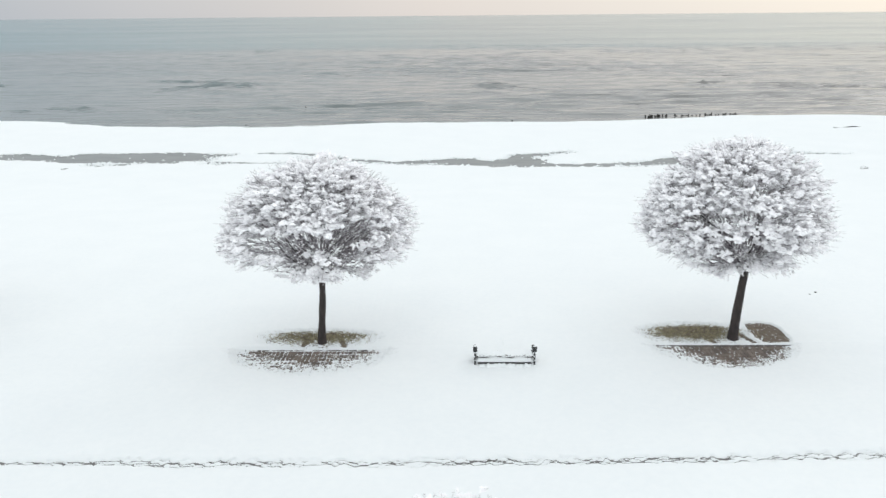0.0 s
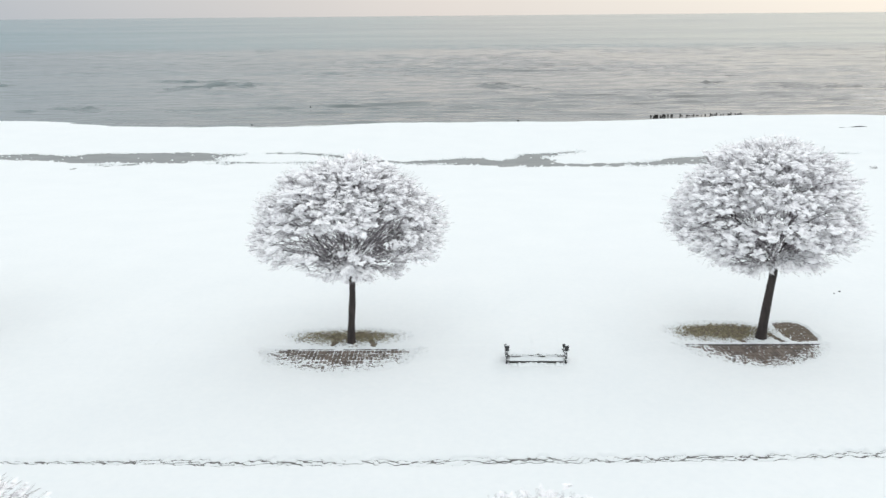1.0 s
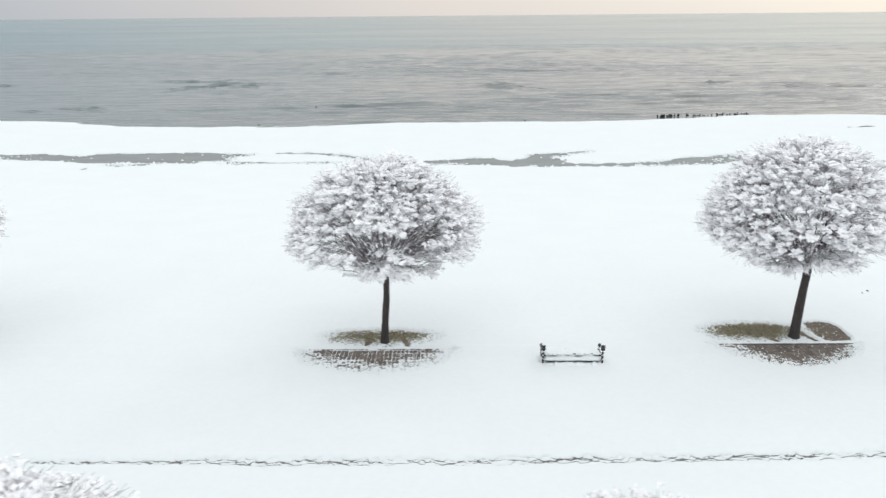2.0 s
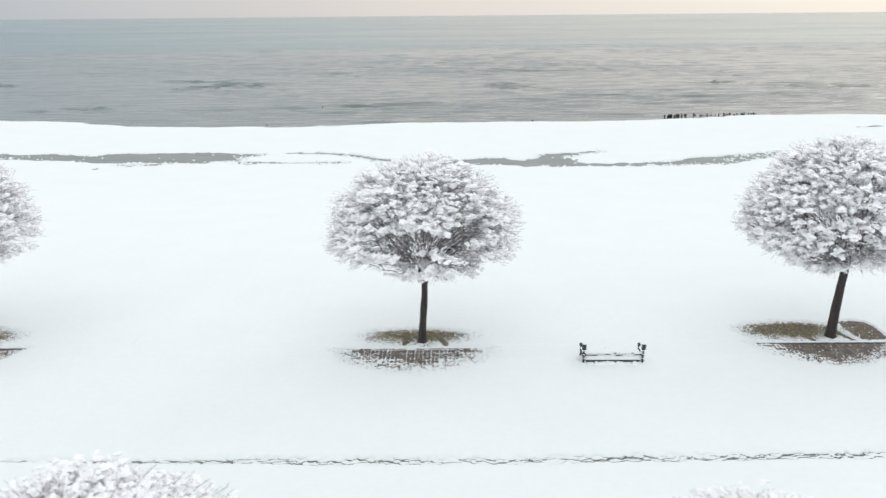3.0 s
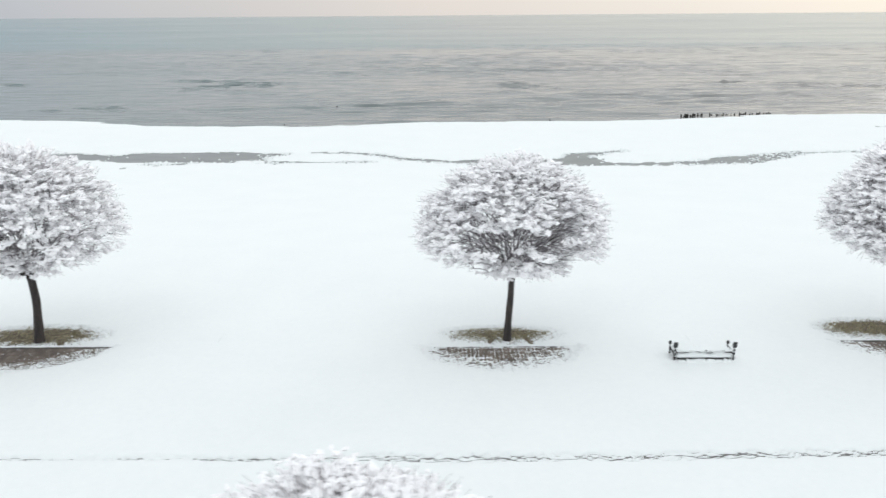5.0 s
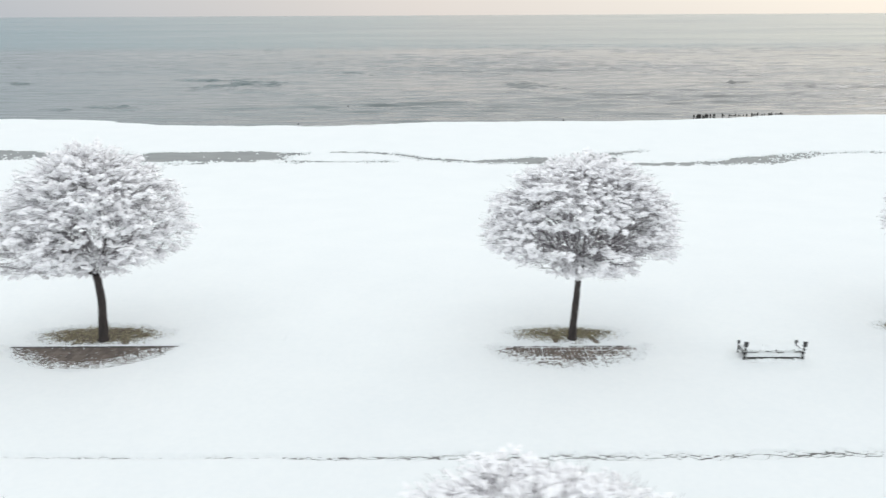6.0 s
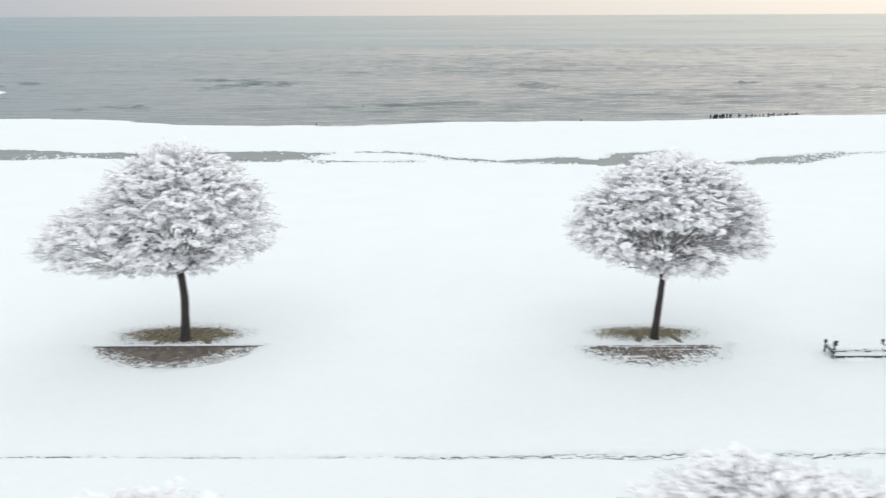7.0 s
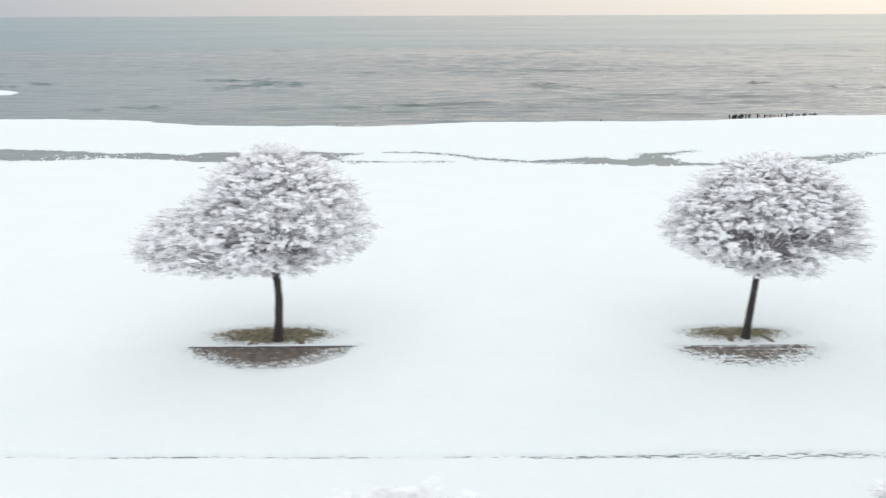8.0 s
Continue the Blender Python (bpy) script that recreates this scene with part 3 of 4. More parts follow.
    branches.append((tv.reshape(-1, 3), tf))
    # long whippy shoots that sweep out from above the fork and level off
    ends = inside(long_twigs * 3, 0.62, 0.92)
    ends = ends[ends[:, 2] < centre[2] + 0.45 * blobs[0][3]]
    more_base, more_d, more_ln = [], [], []
    s4 = np.linspace(0, 1, 8)
    for p in ends[r.permutation(len(ends))[:long_twigs]]:
        rise = np.clip(p[2] - top[2], 0.0, 1.6)
        p0 = top + np.array([0.10 * r.normal(), 0.10 * r.normal(), 0.10 + 0.55 * rise * r.rand()])
        start = 0.12 + 0.35 * r.rand()
        p0 = p0 + (p - p0) * np.array([start, start, start * 0.8])
        span = np.linalg.norm(p - p0)
        line = p0 + (p - p0) * s4[:, None] + np.array([0, 0, 0.11 * span]) * np.sin(np.pi * s4)[:, None] + np.cumsum(r.normal(size=(8, 3)), axis=0) * 0.010
        branches.append(tube(line, np.linspace(0.010, 0.0032, 8), 3))
        way = unit(line[-1] - line[-3])
        for q in line[4:]:
            more_base.append(q)
            more_d.append(way)
            more_ln.append(0.20)
    base, d, ln = np.concatenate([base, more_base]), np.concatenate([d, more_d]), np.concatenate([ln, more_ln])
    # snow: rounded clumps of many small lumps lying on the ends of the twigs, in loose tiers lower down
    spots = inside(clump_tries, 0.66, 0.98)
    spots = spots[r.permutation(len(spots))]
    rel = np.clip((spots[:, 2] - (centre[2] - blobs[0][4])) / (blobs[0][3] + blobs[0][4]), 0, 1)
    tier = np.sin(spots[:, 2] * 9.5 + 1.7 * np.sin(spots[:, 0] * 1.9 + seed) + 1.7 * np.sin(spots[:, 1] * 1.7 + 2 * seed)) + 0.8 * np.sin(spots[:, 0] * 2.6 + 1.3 * spots[:, 1] + 2 * seed)
    want = (rel <= crop) & (tier > open_low - 2.6 * rel * load + 0.25 * r.normal(size=len(spots)))
    # open places between the boughs on the landward side, where the shoots lie bare
    for hx, hz, hr, hh in hollows:
        gape = ((spots[:, 0] - hx) / hr) ** 2 + ((spots[:, 2] + 0.33 * spots[:, 1] - hz) / hh) ** 2
        want &= ~((gape < 1.0 - 0.25 * tier) & (spots[:, 1] < 0.5) & (tier < 1.15))
    spots, rel = spots[want], rel[want]
    squeezed = spots / (np.array([0.31, 0.31, 0.19]) * (gap * (1.14 - 0.30 * rel) * np.where(rel < coarse, 1.9, 1.0) * (1 + 0.35 * smooth01(0.84, 0.96, rho(spots))))[:, None])
    chosen = []
    for i in range(len(squeezed)):
        if not chosen or np.min(np.sum((squeezed[chosen] - squeezed[i]) ** 2, axis=1)) > 1.0:
            chosen.append(i)
    spots, rel = spots[chosen], rel[chosen]
    crowd = np.array([np.sum(np.sum((spots - p) ** 2, axis=1) < 0.62 ** 2) for p in spots]) > 4.5 / gap ** 2
    spots, rel = spots[crowd], rel[crowd]
    k = len(spots)
    out_dir = unit((spots - centre) * np.array([1, 1, 0.45]) + r.normal(size=(k, 3)) * 0.25)
    big = (0.65 + 0.7 * r.rand(k)) * (0.85 + 0.3 * rel) * (1 - 0.35 * smooth01(0.82, 1.0, rho(spots)))
    # a fan of fine twigs under every clump
    fb = np.repeat(spots - out_dir * (0.42 * big)[:, None], fan, axis=0) + r.normal(size=(k * fan, 3)) * 0.03
    fd = unit(np.repeat(out_dir, fan, axis=0) + r.normal(size=(k * fan, 3)) * np.array([0.30, 0.30, 0.22]))
    fl = np.repeat(big, fan) * (0.5 + 0.4 * r.rand(k * fan))
    fl = fl * np.clip(1 - (rho(fb + fd * fl[:, None]) - 1.0) * 4, 0.3, 1)
    fs = unit(np.cross(fd, r.normal(size=fd.shape)))
    fs2 = np.cross(fd, fs)
    ring = []
    for f0, w in ((0, 0.0045), (1.0, 0.0025)):
        for ang_ in (0, 2.094, 4.189):
            ring.append(fb + fd * (fl * f0)[:, None] + w * (math.cos(ang_) * fs + math.sin(ang_) * fs2))
    branches.append((np.stack(ring, 1).reshape(-1, 3), (np.array(idx)[None] + 6 * np.arange(k * fan)[:, None, None]).reshape(-1, 4)))
    # the lumps: lobes first, then small lumps round each lobe
    lobes = 5
    ox = unit(np.repeat(out_dir, lobes, axis=0) * np.array([1, 1, 0.35]))
    oy = unit(np.cross(ox, [0, 0, 1.0]))
    lb = np.repeat(big, lobes)
    lc = np.repeat(spots, lobes, axis=0) + ox * (np.clip(r.normal(size=k * lobes), -1.6, 1.6) * 0.125 * lb)[:, None] + oy * (np.clip(r.normal(size=k * lobes), -1.6, 1.6) * 0.105 * lb)[:, None]
    lc[:, 2] += r.normal(size=k * lobes) * 0.035
    m = k * lobes * each
    lb = np.repeat(lb, each)
    c = np.repeat(lc, each, axis=0) + r.normal(size=(m, 3)) * np.array([0.042, 0.042, 0.026]) * lb[:, None]
    # dust on the bare twigs between the clumps
    pk = r.choice(len(base), dust)
    dc = base[pk] + d[pk] * (ln[pk] * r.rand(dust))[:, None] + np.array([0, 0, 0.008])
    dust_ok = rho(dc) < 1.02
    dc = dc[dust_ok]
    size = np.concatenate([puff * (0.037 + 0.041 * r.rand(m)) * (0.75 + 0.25 * lb), puff * (0.010 + 0.014 * r.rand(len(dc)))])
    c = np.concatenate([c, dc])
    m = len(c)
    ax = unit(np.concatenate([np.repeat(ox, each, axis=0), d[pk][dust_ok]]) + 0.5 * r.normal(size=(m, 3)) * np.array([1, 1, 0.5]))
    ay = unit(np.cross(np.broadcast_to([0, 0, 1.0], ax.shape), ax))
    az = np.cross(ax, ay)
    stretch = 1.0 + 0.9 * r.rand(m)
    shape = lump[0][None] * (1 + ragged * r.normal(size=(m, len(lump[0]), 1)))
    sv = c[:, None] + size[:, None, None] * (
        shape[..., 0:1] * stretch[:, None, None] * ax[:, None] + shape[..., 1:2] * ay[:, None] + 0.75 * shape[..., 2:3] * az[:, None])
    sf = (lump[1][None] + len(lump[0]) * np.arange(m)[:, None, None]).reshape(-1, 3)
    tv_, tf_ = tube(trunk_pts, trunk_rad, 12)
    tv_ = tv_ + 0.008 * np.sin(tv_[:, 2:3] * 23 + np.arctan2(tv_[:, 1:2], tv_[:, 0:1]) * 3)
    bv_, bf_ = joined(branches)
    return (mesh_from("trunk", tv_, tf_, BARK, True), [mesh_from("limb", *joined(g), BARK, True) for g in limbs.values()],
            mesh_from("crown", bv_, bf_, TWIG, False), mesh_from("snow_load", sv.reshape(-1, 3), sf, TREE_SNOW, False))


def place_tree(meshes, m, label, group):
    tree = tagged(new("tree"), label, "tree", group)
    tree.matrix_world = m
    trunk, limbs, crown, snow = meshes
    part("trunk", trunk, tree, "dark wet brown bark")
    for me in limbs:
        part("limb", me, tree)
    part("crown", crown, tree, "grey-brown bare twigs")
    part("snow_load", snow, tree, "white snow clinging to the twigs")
    return tree


ROW = "row of trees along the promenade"
middle = tree_meshes(11, 2.25, (0.02, 0.0), [((0.05, 0.0, 3.66), 3.24, 2.95, 2.34, 1.45, 1.0)], hollows=((0.15, 3.15, 1.2, 0.48), (-1.3, 3.35, 0.95, 0.22), (1.25, 3.5, 0.8, 0.24), (-1.1, 2.55, 1.3, 0.22), (1.3, 2.7, 1.2, 0.20)))
place_tree(middle, pose(-4.14, 21.28, 0.03), "round-headed tree with a straight trunk and snow-laden bare twigs", ROW)
leaning = tree_meshes(23, 2.28, (0.08, 0.03), [((-0.47, 0.0, 3.92), 3.10, 2.95, 2.55, 1.70, 1.0)], trunk_r=0.155, hollows=((0.75, 3.85, 1.0, 0.30), (-1.0, 2.85, 1.1, 0.32), (-1.75, 3.9, 0.9, 0.20), (0.1, 4.65, 0.7, 0.20)))
place_tree(leaning, pose(8.95, 21.49, 0.03), "round-headed tree with a thick curved trunk and snow-laden twigs", ROW)
lopsided = tree_meshes(37, 2.25, (0.06, 0.0), [((0.26, 0.0, 3.74), 3.12, 2.9, 2.6, 1.45, 0.9), ((-1.95, -0.1, 3.12), 2.6, 1.8, 1.5, 0.85, 0.42)], trunk_r=0.15, hollows=((-0.1, 3.45, 0.9, 0.26), (-1.6, 2.9, 1.0, 0.20), (1.2, 3.0, 0.9, 0.18)))
place_tree(lopsided, pose(-19.24, 21.35, 0.03), "lopsided snow-laden tree with low boughs drooping to one side", ROW)
NEAR = "row of trees on the landward side"
low = tree_meshes(53, 2.4, (0.0, 0.0), [((0.0, 0.0, 3.98), 2.35, 2.1, 1.36, 1.6, 1.0)], targets=220, twiglets=500, clump_tries=12000, gap=0.56, load=4.0, coarse=0.50, crop=0.88, puff=0.62, long_twigs=40, each=3, dust=5000, fan=1)
for x, turn, wide, tall in ((-7.3, 0, 1.06, 1.0), (0.04, 100, 0.86, 0.945), (-14.62, 215, 0.94, 0.925)):
    place_tree(low, pose(x, 5.85, 0.03, 0, 0, turn) @ Matrix.Diagonal((wide, wide, tall, 1)), "round tree on the landward side, its top thick with snow", NEAR)


# ---------------------------------------------------------------- bench
def bench_end(bench, x):
    """An end frame with its armrest, back pad and arm knob."""
    bm = bmesh.new()
    beam(bm, (0.05, 0.06, 0.62), pose(0, 0.0, 0.36, 4), 0.012)
    beam(bm, (0.045, 0.045, 0.46), pose(0, 0.50, 0.27, -3), 0.012)
    beam(bm, (0.045, 0.46, 0.04), pose(0, 0.25, 0.33), 0.01)
    end = part("end_frame", bm_mesh("end_frame", bm, IRON), bench, "black iron end frame", pose(x, 0, 0))
    for name, size, m, soft in (("armrest", (0.045, 0.50, 0.035), pose(0, 0.25, 0.42, -3), 0.01),
                                ("back_pad", (0.12, 0.07, 0.20), pose(0, -0.02, 0.66, 4), 0.02),
                                ("arm_knob", (0.08, 0.07, 0.11), pose(0, 0.51, 0.49), 0.015)):
        bm = bmesh.new()
        beam(bm, size, Matrix(), soft)
        part(name, bm_mesh(name, bm, IRON), end, "", m)


def slat_mesh(name, size, mat, bevel=0.008):
    bm = bmesh.new()
    beam(bm, size, Matrix(), bevel)
    return bm_mesh(name, bm, mat)


def snow_bar(length, width, height, seed, uneven=0.35):
    """A soft ridge of snow lying along a slat."""
    n = 64
    xs = np.linspace(-length / 2, length / 2, n)
    ang = np.linspace(0, np.pi, 7)
    rings = []
    for x in xs:
        end = min(1.0, (length / 2 - abs(x)) / 0.06 + 0.15)
        k = end * (0.75 + uneven * float(vnoise(x, seed, 0.17 if uneven < 0.5 else 0.055, seed)))
        rings.append(np.stack([np.full(7, x), np.cos(ang) * width / 2 * min(1.0, k + 0.25), np.sin(ang) * height * k], -1))
    v = np.concatenate(rings)
    i = np.arange(n * 7).reshape(n, 7)
    f = np.stack([i[:-1, :-1], i[1:, :-1], i[1:, 1:], i[:-1, 1:]], -1).reshape(-1, 4)
    return mesh_from("snow_cap", v, f, SNOW, True)


def make_bench():
    bench = tagged(new("bench"), "dark iron-framed park bench half buried in snow", "bench")
    bench.matrix_world = pose(0.63, 19.47, 0.0, 0, 0, -0.5)
    for x in (0.0, 1.74):
        bench_end(bench, x)
    back = slat_mesh("back_slat_and_shade", (1.70, 0.03, 0.030), SLAT)
    part("back_slat_and_shade", back, bench, "dark weathered wood, its lower bar standing for under-seat shade", pose(0.87, 0.0, 0.452, 4))
    # lower dark strip added in place of the shade under the seat
    shade_strip = slat_mesh("back_slat_and_shade", (1.58, 0.03, 0.042), SLAT)
    part("back_slat_and_shade", shade_strip, bench, "dark weathered wood, its lower bar standing for under-seat shade", pose(0.87, 0.0, 0.20, 4))
    seat = slat_mesh("seat_slat", (1.70, 0.10, 0.035), SLAT)
    for y in (0.10, 0.23, 0.36, 0.47):
        part("seat_slat", seat, bench, "", pose(0.87, y, 0.365))
    part("seat_snow", snow_bar(1.66, 0.50, 0.10, 5), bench, "pillow of snow on the seat", pose(0.87, 0.28, 0.385))
    part("back_snow", snow_bar(1.68, 0.07, 0.040, 9, 0.95), bench, "snow along the slat", pose(0.87, -0.008, 0.456))
    part("foot_snow", snow_bar(1.62, 0.16, 0.082, 14, 0.70), bench, "snow banked under the shade strip", pose(0.87, -0.05, 0.125))
    part("drift", snow_bar(1.64, 0.09, 0.20, 3), bench, "snow drifted against the slats", pose(0.87, 0.035, 0.242))
    for x in (0.0, 1.74):
        part("arm_snow", snow_bar(0.44, 0.06, 0.045, 7), bench, "snow along the armrest", pose(x, 0.26, 0.435, 0, 0, 90))
        for k, (dx, dz, ln) in enumerate(((0.012, 0.30, 0.06), (-0.015, 0.43, 0.05), (0.010, 0.55, 0.07))):
            part("post_snow", snow_bar(ln, 0.05, 0.045, 11 + k), bench, "dab of snow on the post", pose(x + dx, -0.035, dz, 70))
        part("pad_snow", snow_bar(0.12, 0.07, 0.035, 4), bench, "cap of snow", pose(x, -0.025, 0.755))
    return bench


make_bench()


# ---------------------------------------------------------------- things at the water's edge
def stake_mesh(seed):
    r = np.random.RandomState(seed)
    h = 0.28 + 0.24 * r.rand()
    pts = np.stack([0.08 * r.normal() * np.linspace(0, 1, 5), 0.05 * r.normal() * np.linspace(0, 1, 5), np.linspace(-0.6, h, 5)], -1)
    v, f = tube(pts, 0.10 * (1 - 0.25 * np.linspace(0, 1, 5)) * (1 + 0.12 * r.normal(size=5)), 7)
    v = np.concatenate([v, pts[-1:] + np.array([[0, 0, 0.02]])])
    n = len(v) - 1
    caps = np.array([[n - 7 + i, n - 7 + (i + 1) % 7, n, n] for i in range(7)])
    return mesh_from("stake", v, np.concatenate([f, caps[:, :4]]), STAKE, True)


def make_stakes():
    r = np.random.RandomState(5)
    kinds = [stake_mesh(i) for i in range(5)]
    xs = np.concatenate([25.9 + 3.6 * np.sort(r.rand(24)), 30.3 + 9.3 * np.sort(r.rand(40))])
    for i, x in enumerate(xs):
        far = 0.25 if x < 30.5 else 0.0
        y = float(np.interp(x, SHORE_X, SHORE_Y)) + 1.0 + far * 3 + 0.5 * r.rand()
        drop = 0.12 * r.rand() + (0.12 if x > 30.5 else 0.0) + (0.1 if x > 36 else 0)
        ob = tagged(new("stake", kinds[i % 5]), "short dark wooden stake standing in shallow water", "stake", "line of old stakes at the shore")
        ob.matrix_world = pose(float(x), y, SEA_Z - 0.1 - drop, 0, 0, 360 * r.rand())


make_stakes()


def make_sandbar():
    xs, ys = steps((-8.5, 8.5, 0.35)), steps((-7.5, 7.5, 0.3))

    def lift(x, y):
        e = np.maximum(0, 1 - (x / 8.0) ** 2 - (y / 6.2) ** 2)
        return -0.5 + 1.15 * e ** 0.5 + 0.06 * fnoise(x, y, 1.5, 81) * (e > 0)
    ob = tagged(new("sandbar", grid_mesh("sandbar", xs, ys, lift, SNOW)), "low snow-covered sandbar rising from the sea", "sandbar")
    ob.matrix_world = pose(-97.6, 135.6, SEA_Z)


make_sandbar()


def make_float():
    bm = bmesh.new()
    bmesh.ops.create_uvsphere(bm, u_segments=14, v_segments=9, radius=0.12)
    for v in bm.verts:
        v.co.z *= 0.9
    bmesh.ops.create_cone(bm, cap_ends=True, segments=10, radius1=0.05, radius2=0.03, depth=0.10, matrix=pose(0, 0, 0.14))
    ob = tagged(new("mooring_float", bm_mesh("mooring_float", bm, STAKE, True)), "small dark float lying on the sea", "float")
    ob.matrix_world = pose(-22.6, 113.7, SEA_Z + 0.05)


make_float()


def stone_mesh(seed, size):
    bm = bmesh.new()
    bmesh.ops.create_icosphere(bm, subdivisions=2, radius=size)
    for v in bm.verts:
        v.co *= 1 + 0.18 * noise.noise(v.co * (1.6 / size) + Vector((seed, 0, 0)))
        v.co.z *= 0.7
    return bm_mesh("stone", bm, STAKE, True)


def make_stones():
    for seed, (x, y, size) in enumerate(((13.05, 25.15, 0.03), (13.35, 25.35, 0.045), (-26.9, 95.4, 0.10), (7.9, 97.3, 0.16))):
        ob = tagged(new("stone", stone_mesh(seed + 3, size)), "small dark stone showing above the snow or water", "stone")
        z = float(snow_height(np.array([x]), np.array([y]))[0])
        ob.matrix_world = pose(x, y, max(z, SEA_Z) + 0.1 * size, 0, 0, 40 * seed)


make_stones()


def make_reeds():
    r = np.random.RandomState(12)
    pieces = []
    z0 = float(snow_height(np.array([35.1]), np.array([61.9]))[0])
    for _ in range(16):
        b = np.array([(-0.2 if r.rand() < 0.4 else 0.15) + r.normal() * 0.06, r.normal() * 0.10, -0.1])
        tip = b + np.array([r.normal() * 0.10, r.normal() * 0.08, 0.16 + 0.20 * r.rand()])
        pieces.append(tube(np.linspace(b, tip, 4), np.linspace(0.022, 0.008, 4), 4))
    v, f = joined(pieces)
    ob = tagged(new("reed_tuft", mesh_from("reed_tuft", v, f, TWIG, False)), "small tuft of dry dark reeds poking from snow", "reeds")
    ob.matrix_world = pose(35.1, 61.9, z0)


make_reeds()


def make_ridge_shade():
    # a dark bar half sunk in the snow stands for a small ridge's shadow
    xs = np.linspace(-1.7, 1.7, 12)
    pts = np.stack([xs, 0.12 * np.sin(xs * 1.3), 0.05 * np.sin(xs * 2.1)], -1)
    v, f = tube(pts, 0.10 * (1 - 0.5 * np.abs(xs) / 1.7), 8)
    ob = tagged(new("driftwood", mesh_from("driftwood", v, f, STAKE, True)), "dark bar standing for the shade along a beach snow ridge", "driftwood")
    ob.matrix_world = pose(44.6, 83.4, float(snow_height(np.array([44.6]), np.array([83.4]))[0]) - 0.03, 0, 0, 4)


make_ridge_shade()


# ---------------------------------------------------------------- grass, kerb stones and pavers in the bare patches
def make_grass(s, seed):
    r = np.random.RandomState(seed)
    n = 3400
    a, q = r.rand(n) * 2 * np.pi, np.where(r.rand(n) < 0.75, r.rand(n) ** 0.5, 1.0 + 0.55 * r.rand(n) ** 1.6)
    x, y = s["gx"] + 1.1 * s["grx"] * q * np.cos(a), s["gy"] + 1.1 * s["gry"] * q * np.sin(a)
    ok = (y > kerb_y(x) + 0.25)
    x, y = x[ok], y[ok]
    n = len(x)
    base = np.stack([x, y, np.full(n, 0.010)], -1)
    t = r.rand(n) * 2 * np.pi
    side = np.stack([np.cos(t), np.sin(t), np.zeros(n)], -1) * (0.008 + 0.008 * r.rand(n))[:, None]
    tip = np.stack([r.normal(size=n) * 0.05, r.normal(size=n) * 0.05, 0.02 + 0.045 * r.rand(n)], -1)
    v = np.stack([base - side, base + side, base + tip * 0.6 + side * 0.7, base + tip], 1).reshape(-1, 3)
    f = (np.array([[0, 1, 2, 3]]) + 4 * np.arange(n)[:, None])
    ob = new("grass", mesh_from("grass", v, f, GRASS, False))
    return tagged(ob, "yellowed winter grass flattened round a tree", "grass", kind="stuff")


for i, s in enumerate(SITES):
    make_grass(s, 90 + i)


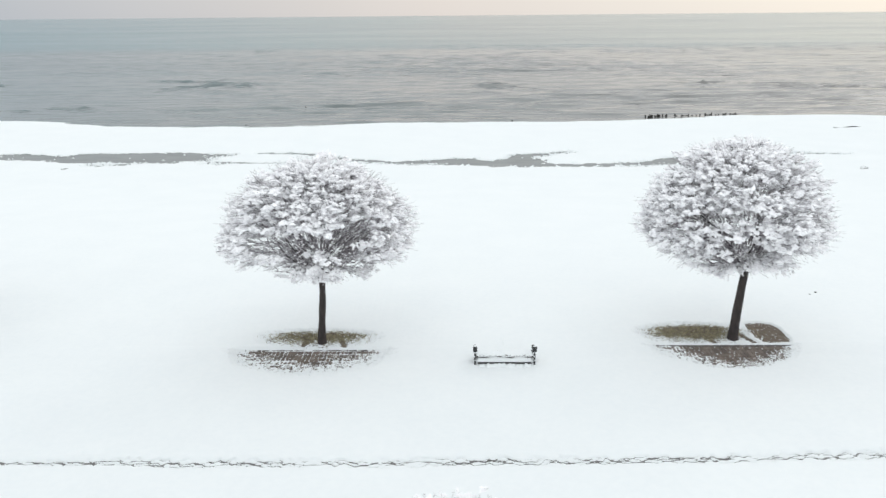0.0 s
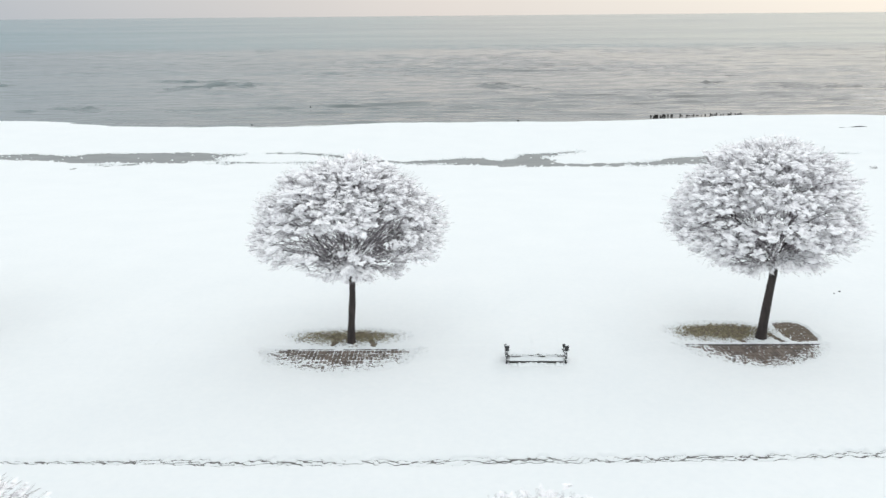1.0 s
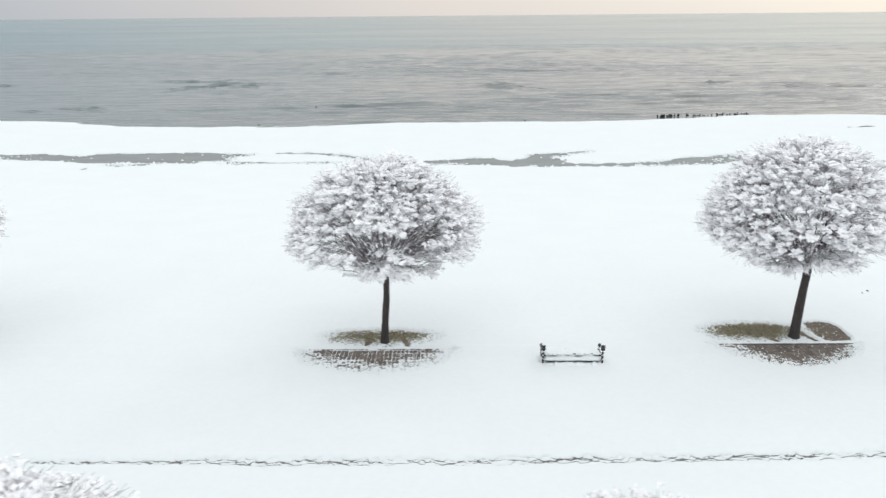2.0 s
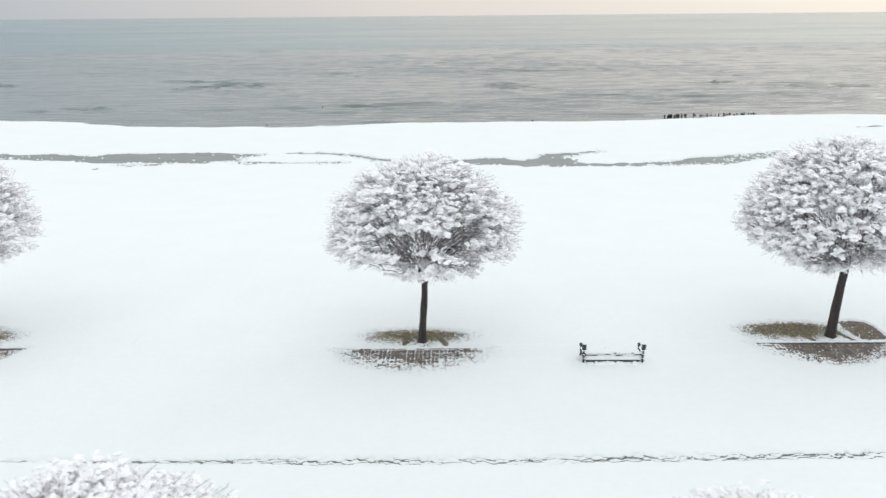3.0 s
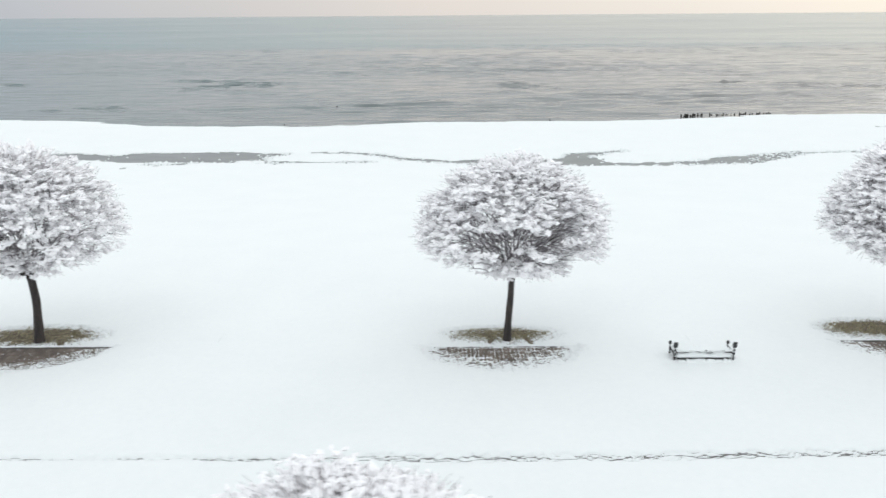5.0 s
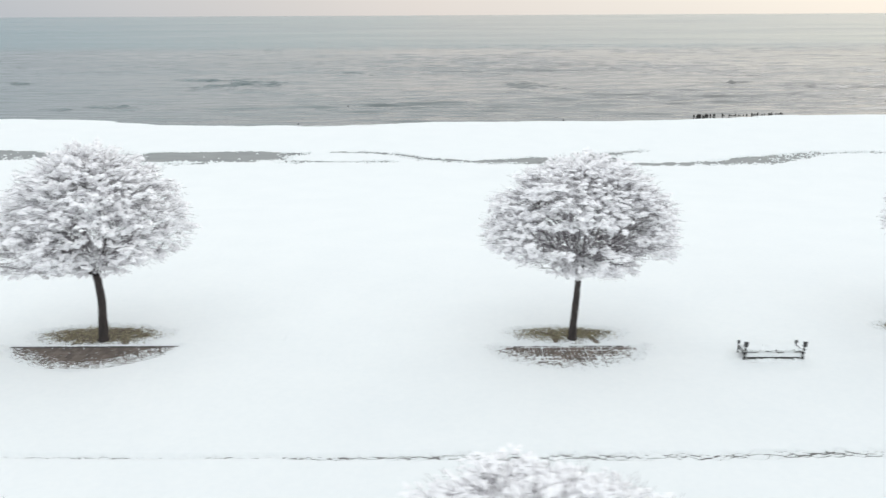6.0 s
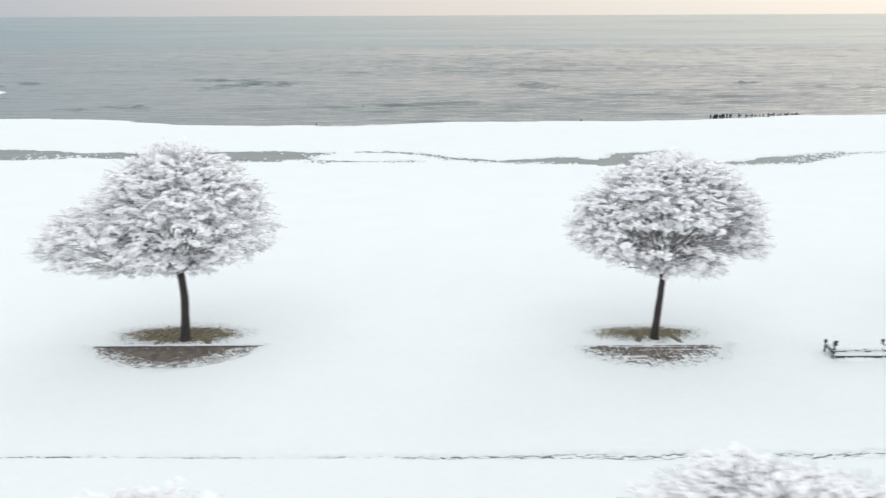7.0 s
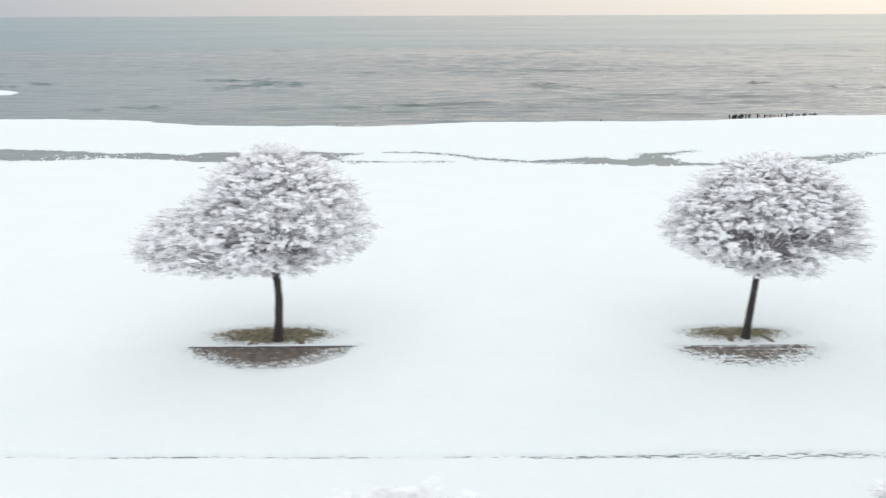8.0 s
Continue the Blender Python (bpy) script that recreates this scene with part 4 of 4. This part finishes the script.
def make_crumbs(s, seed):
    """Grains of snow left on the bare pavers, earth and grass, denser towards the snow's edge."""
    r = np.random.RandomState(seed)
    n = 20000
    x = s["x"] + 3.1 * (2 * r.rand(n) - 1)
    y = s["k"] - 0.02 - 1.75 * r.rand(n)
    e = (np.abs(x - s["x"]) / s["rx"]) ** 1.6 + (np.abs(y - s["k"]) / s["ry"]) ** 1.25
    ok = r.rand(n) < smooth01(0.25, 1.35, e + 0.45 * fnoise(x, y, 0.22, 56) - 0.28 * s["tilt"] / 0.01 - 0.50 * s["frayed"] - 0.03) + 0.02 * s["grout"]
    n2 = 24000
    gx, gy = s["x"] + 3.2 * (2 * r.rand(n2) - 1), s["k"] + 0.03 + 1.95 * r.rand(n2)
    g = ((gx - s["gx"]) / s["grx"]) ** 2 + ((gy - s["gy"]) / s["gry"]) ** 2
    odds = smooth01(0.66 - 1.6 * s["frayed"], 2.3, g + 0.6 * fnoise(gx, gy, 0.25, 57))
    for leg in s["legs"]:
        odds = odds * smooth01(0.04, 0.16, segment_distance(gx, gy, *leg))
    if "patch" in s:
        px, py, prx, pry = s["patch"]
        q = ((gx - px) / prx) ** 4 + ((gy - py) / pry) ** 4
        odds = np.minimum(odds, 0.02 + smooth01(0.5, 2.5, q))
    ok2 = r.rand(n2) < odds
    c = np.concatenate([np.stack([x, y, x * 0 + 0.004], -1)[ok], np.stack([gx, gy, np.where(gy < s["k"] + 0.14, 0.034, 0.028)], -1)[ok2]])
    m = len(c)
    size = 0.007 + 0.017 * r.rand(m, 1, 1) ** 1.5
    v = c[:, None] + size * CRUMB[0][None, :5] * np.array([1.2, 1.2, 0.8]) * (1 + 0.3 * r.normal(size=(m, 5, 1)))
    f = CRUMB[1][None, :4] + 5 * np.arange(m)[:, None, None]
    ob = new("snow_crumbs", mesh_from("snow_crumbs", v.reshape(-1, 3), f.reshape(-1, 3), SNOW, False))
    return tagged(ob, "crumbs of snow scattered over bare paving and grass", "snow", kind="stuff")


for i, s in enumerate(SITES):
    make_crumbs(s, 120 + i)


def make_kerb():
    kerb = tagged(new("kerb"), "line of grey concrete kerb stones edging the promenade", "kerb", kind="structure")
    bm = bmesh.new()
    beam(bm, (0.99, 0.13, 0.24), Matrix(), 0.012)
    me = bm_mesh("kerb_stone", bm, KERB)
    r = random.Random(4)
    for i in range(-28, 16):
        x = i + 0.5
        y1, y2 = float(kerb_y(np.array(x - 0.5))), float(kerb_y(np.array(x + 0.5)))
        part("kerb_stone", me, kerb, "", pose(x, (y1 + y2) / 2 + 0.067 + r.uniform(-0.004, 0.004), -0.088 + r.uniform(-0.002, 0.002), 0, 0, math.degrees(math.atan2(y2 - y1, 1))))
    return kerb


make_kerb()


def make_pavers():
    bm = bmesh.new()
    beam(bm, (0.118, 0.228, 0.06), Matrix(), 0.008)
    me = bm_mesh("paver", bm, PAVER)
    r = random.Random(8)
    for s in SITES:
        for row in range(6):
            for col in range(-22, 23):
                x = s["x"] + col * 0.125
                y = s["k"] - 0.125 - row * 0.235
                e = (abs(x - s["x"]) / s["rx"]) ** 1.6 + (abs(y - s["k"]) / s["ry"]) ** 1.25
                if e > 1.8:
                    continue
                y += 0.5 * float(kerb_y(np.array(x)) - s["k"])
                part("paver", me, pavement, "", pose(x, y, -0.028 + r.uniform(-0.003, 0.003), r.uniform(-0.6, 0.6), r.uniform(-0.6, 0.6), r.uniform(-0.8, 0.8)))


make_pavers()
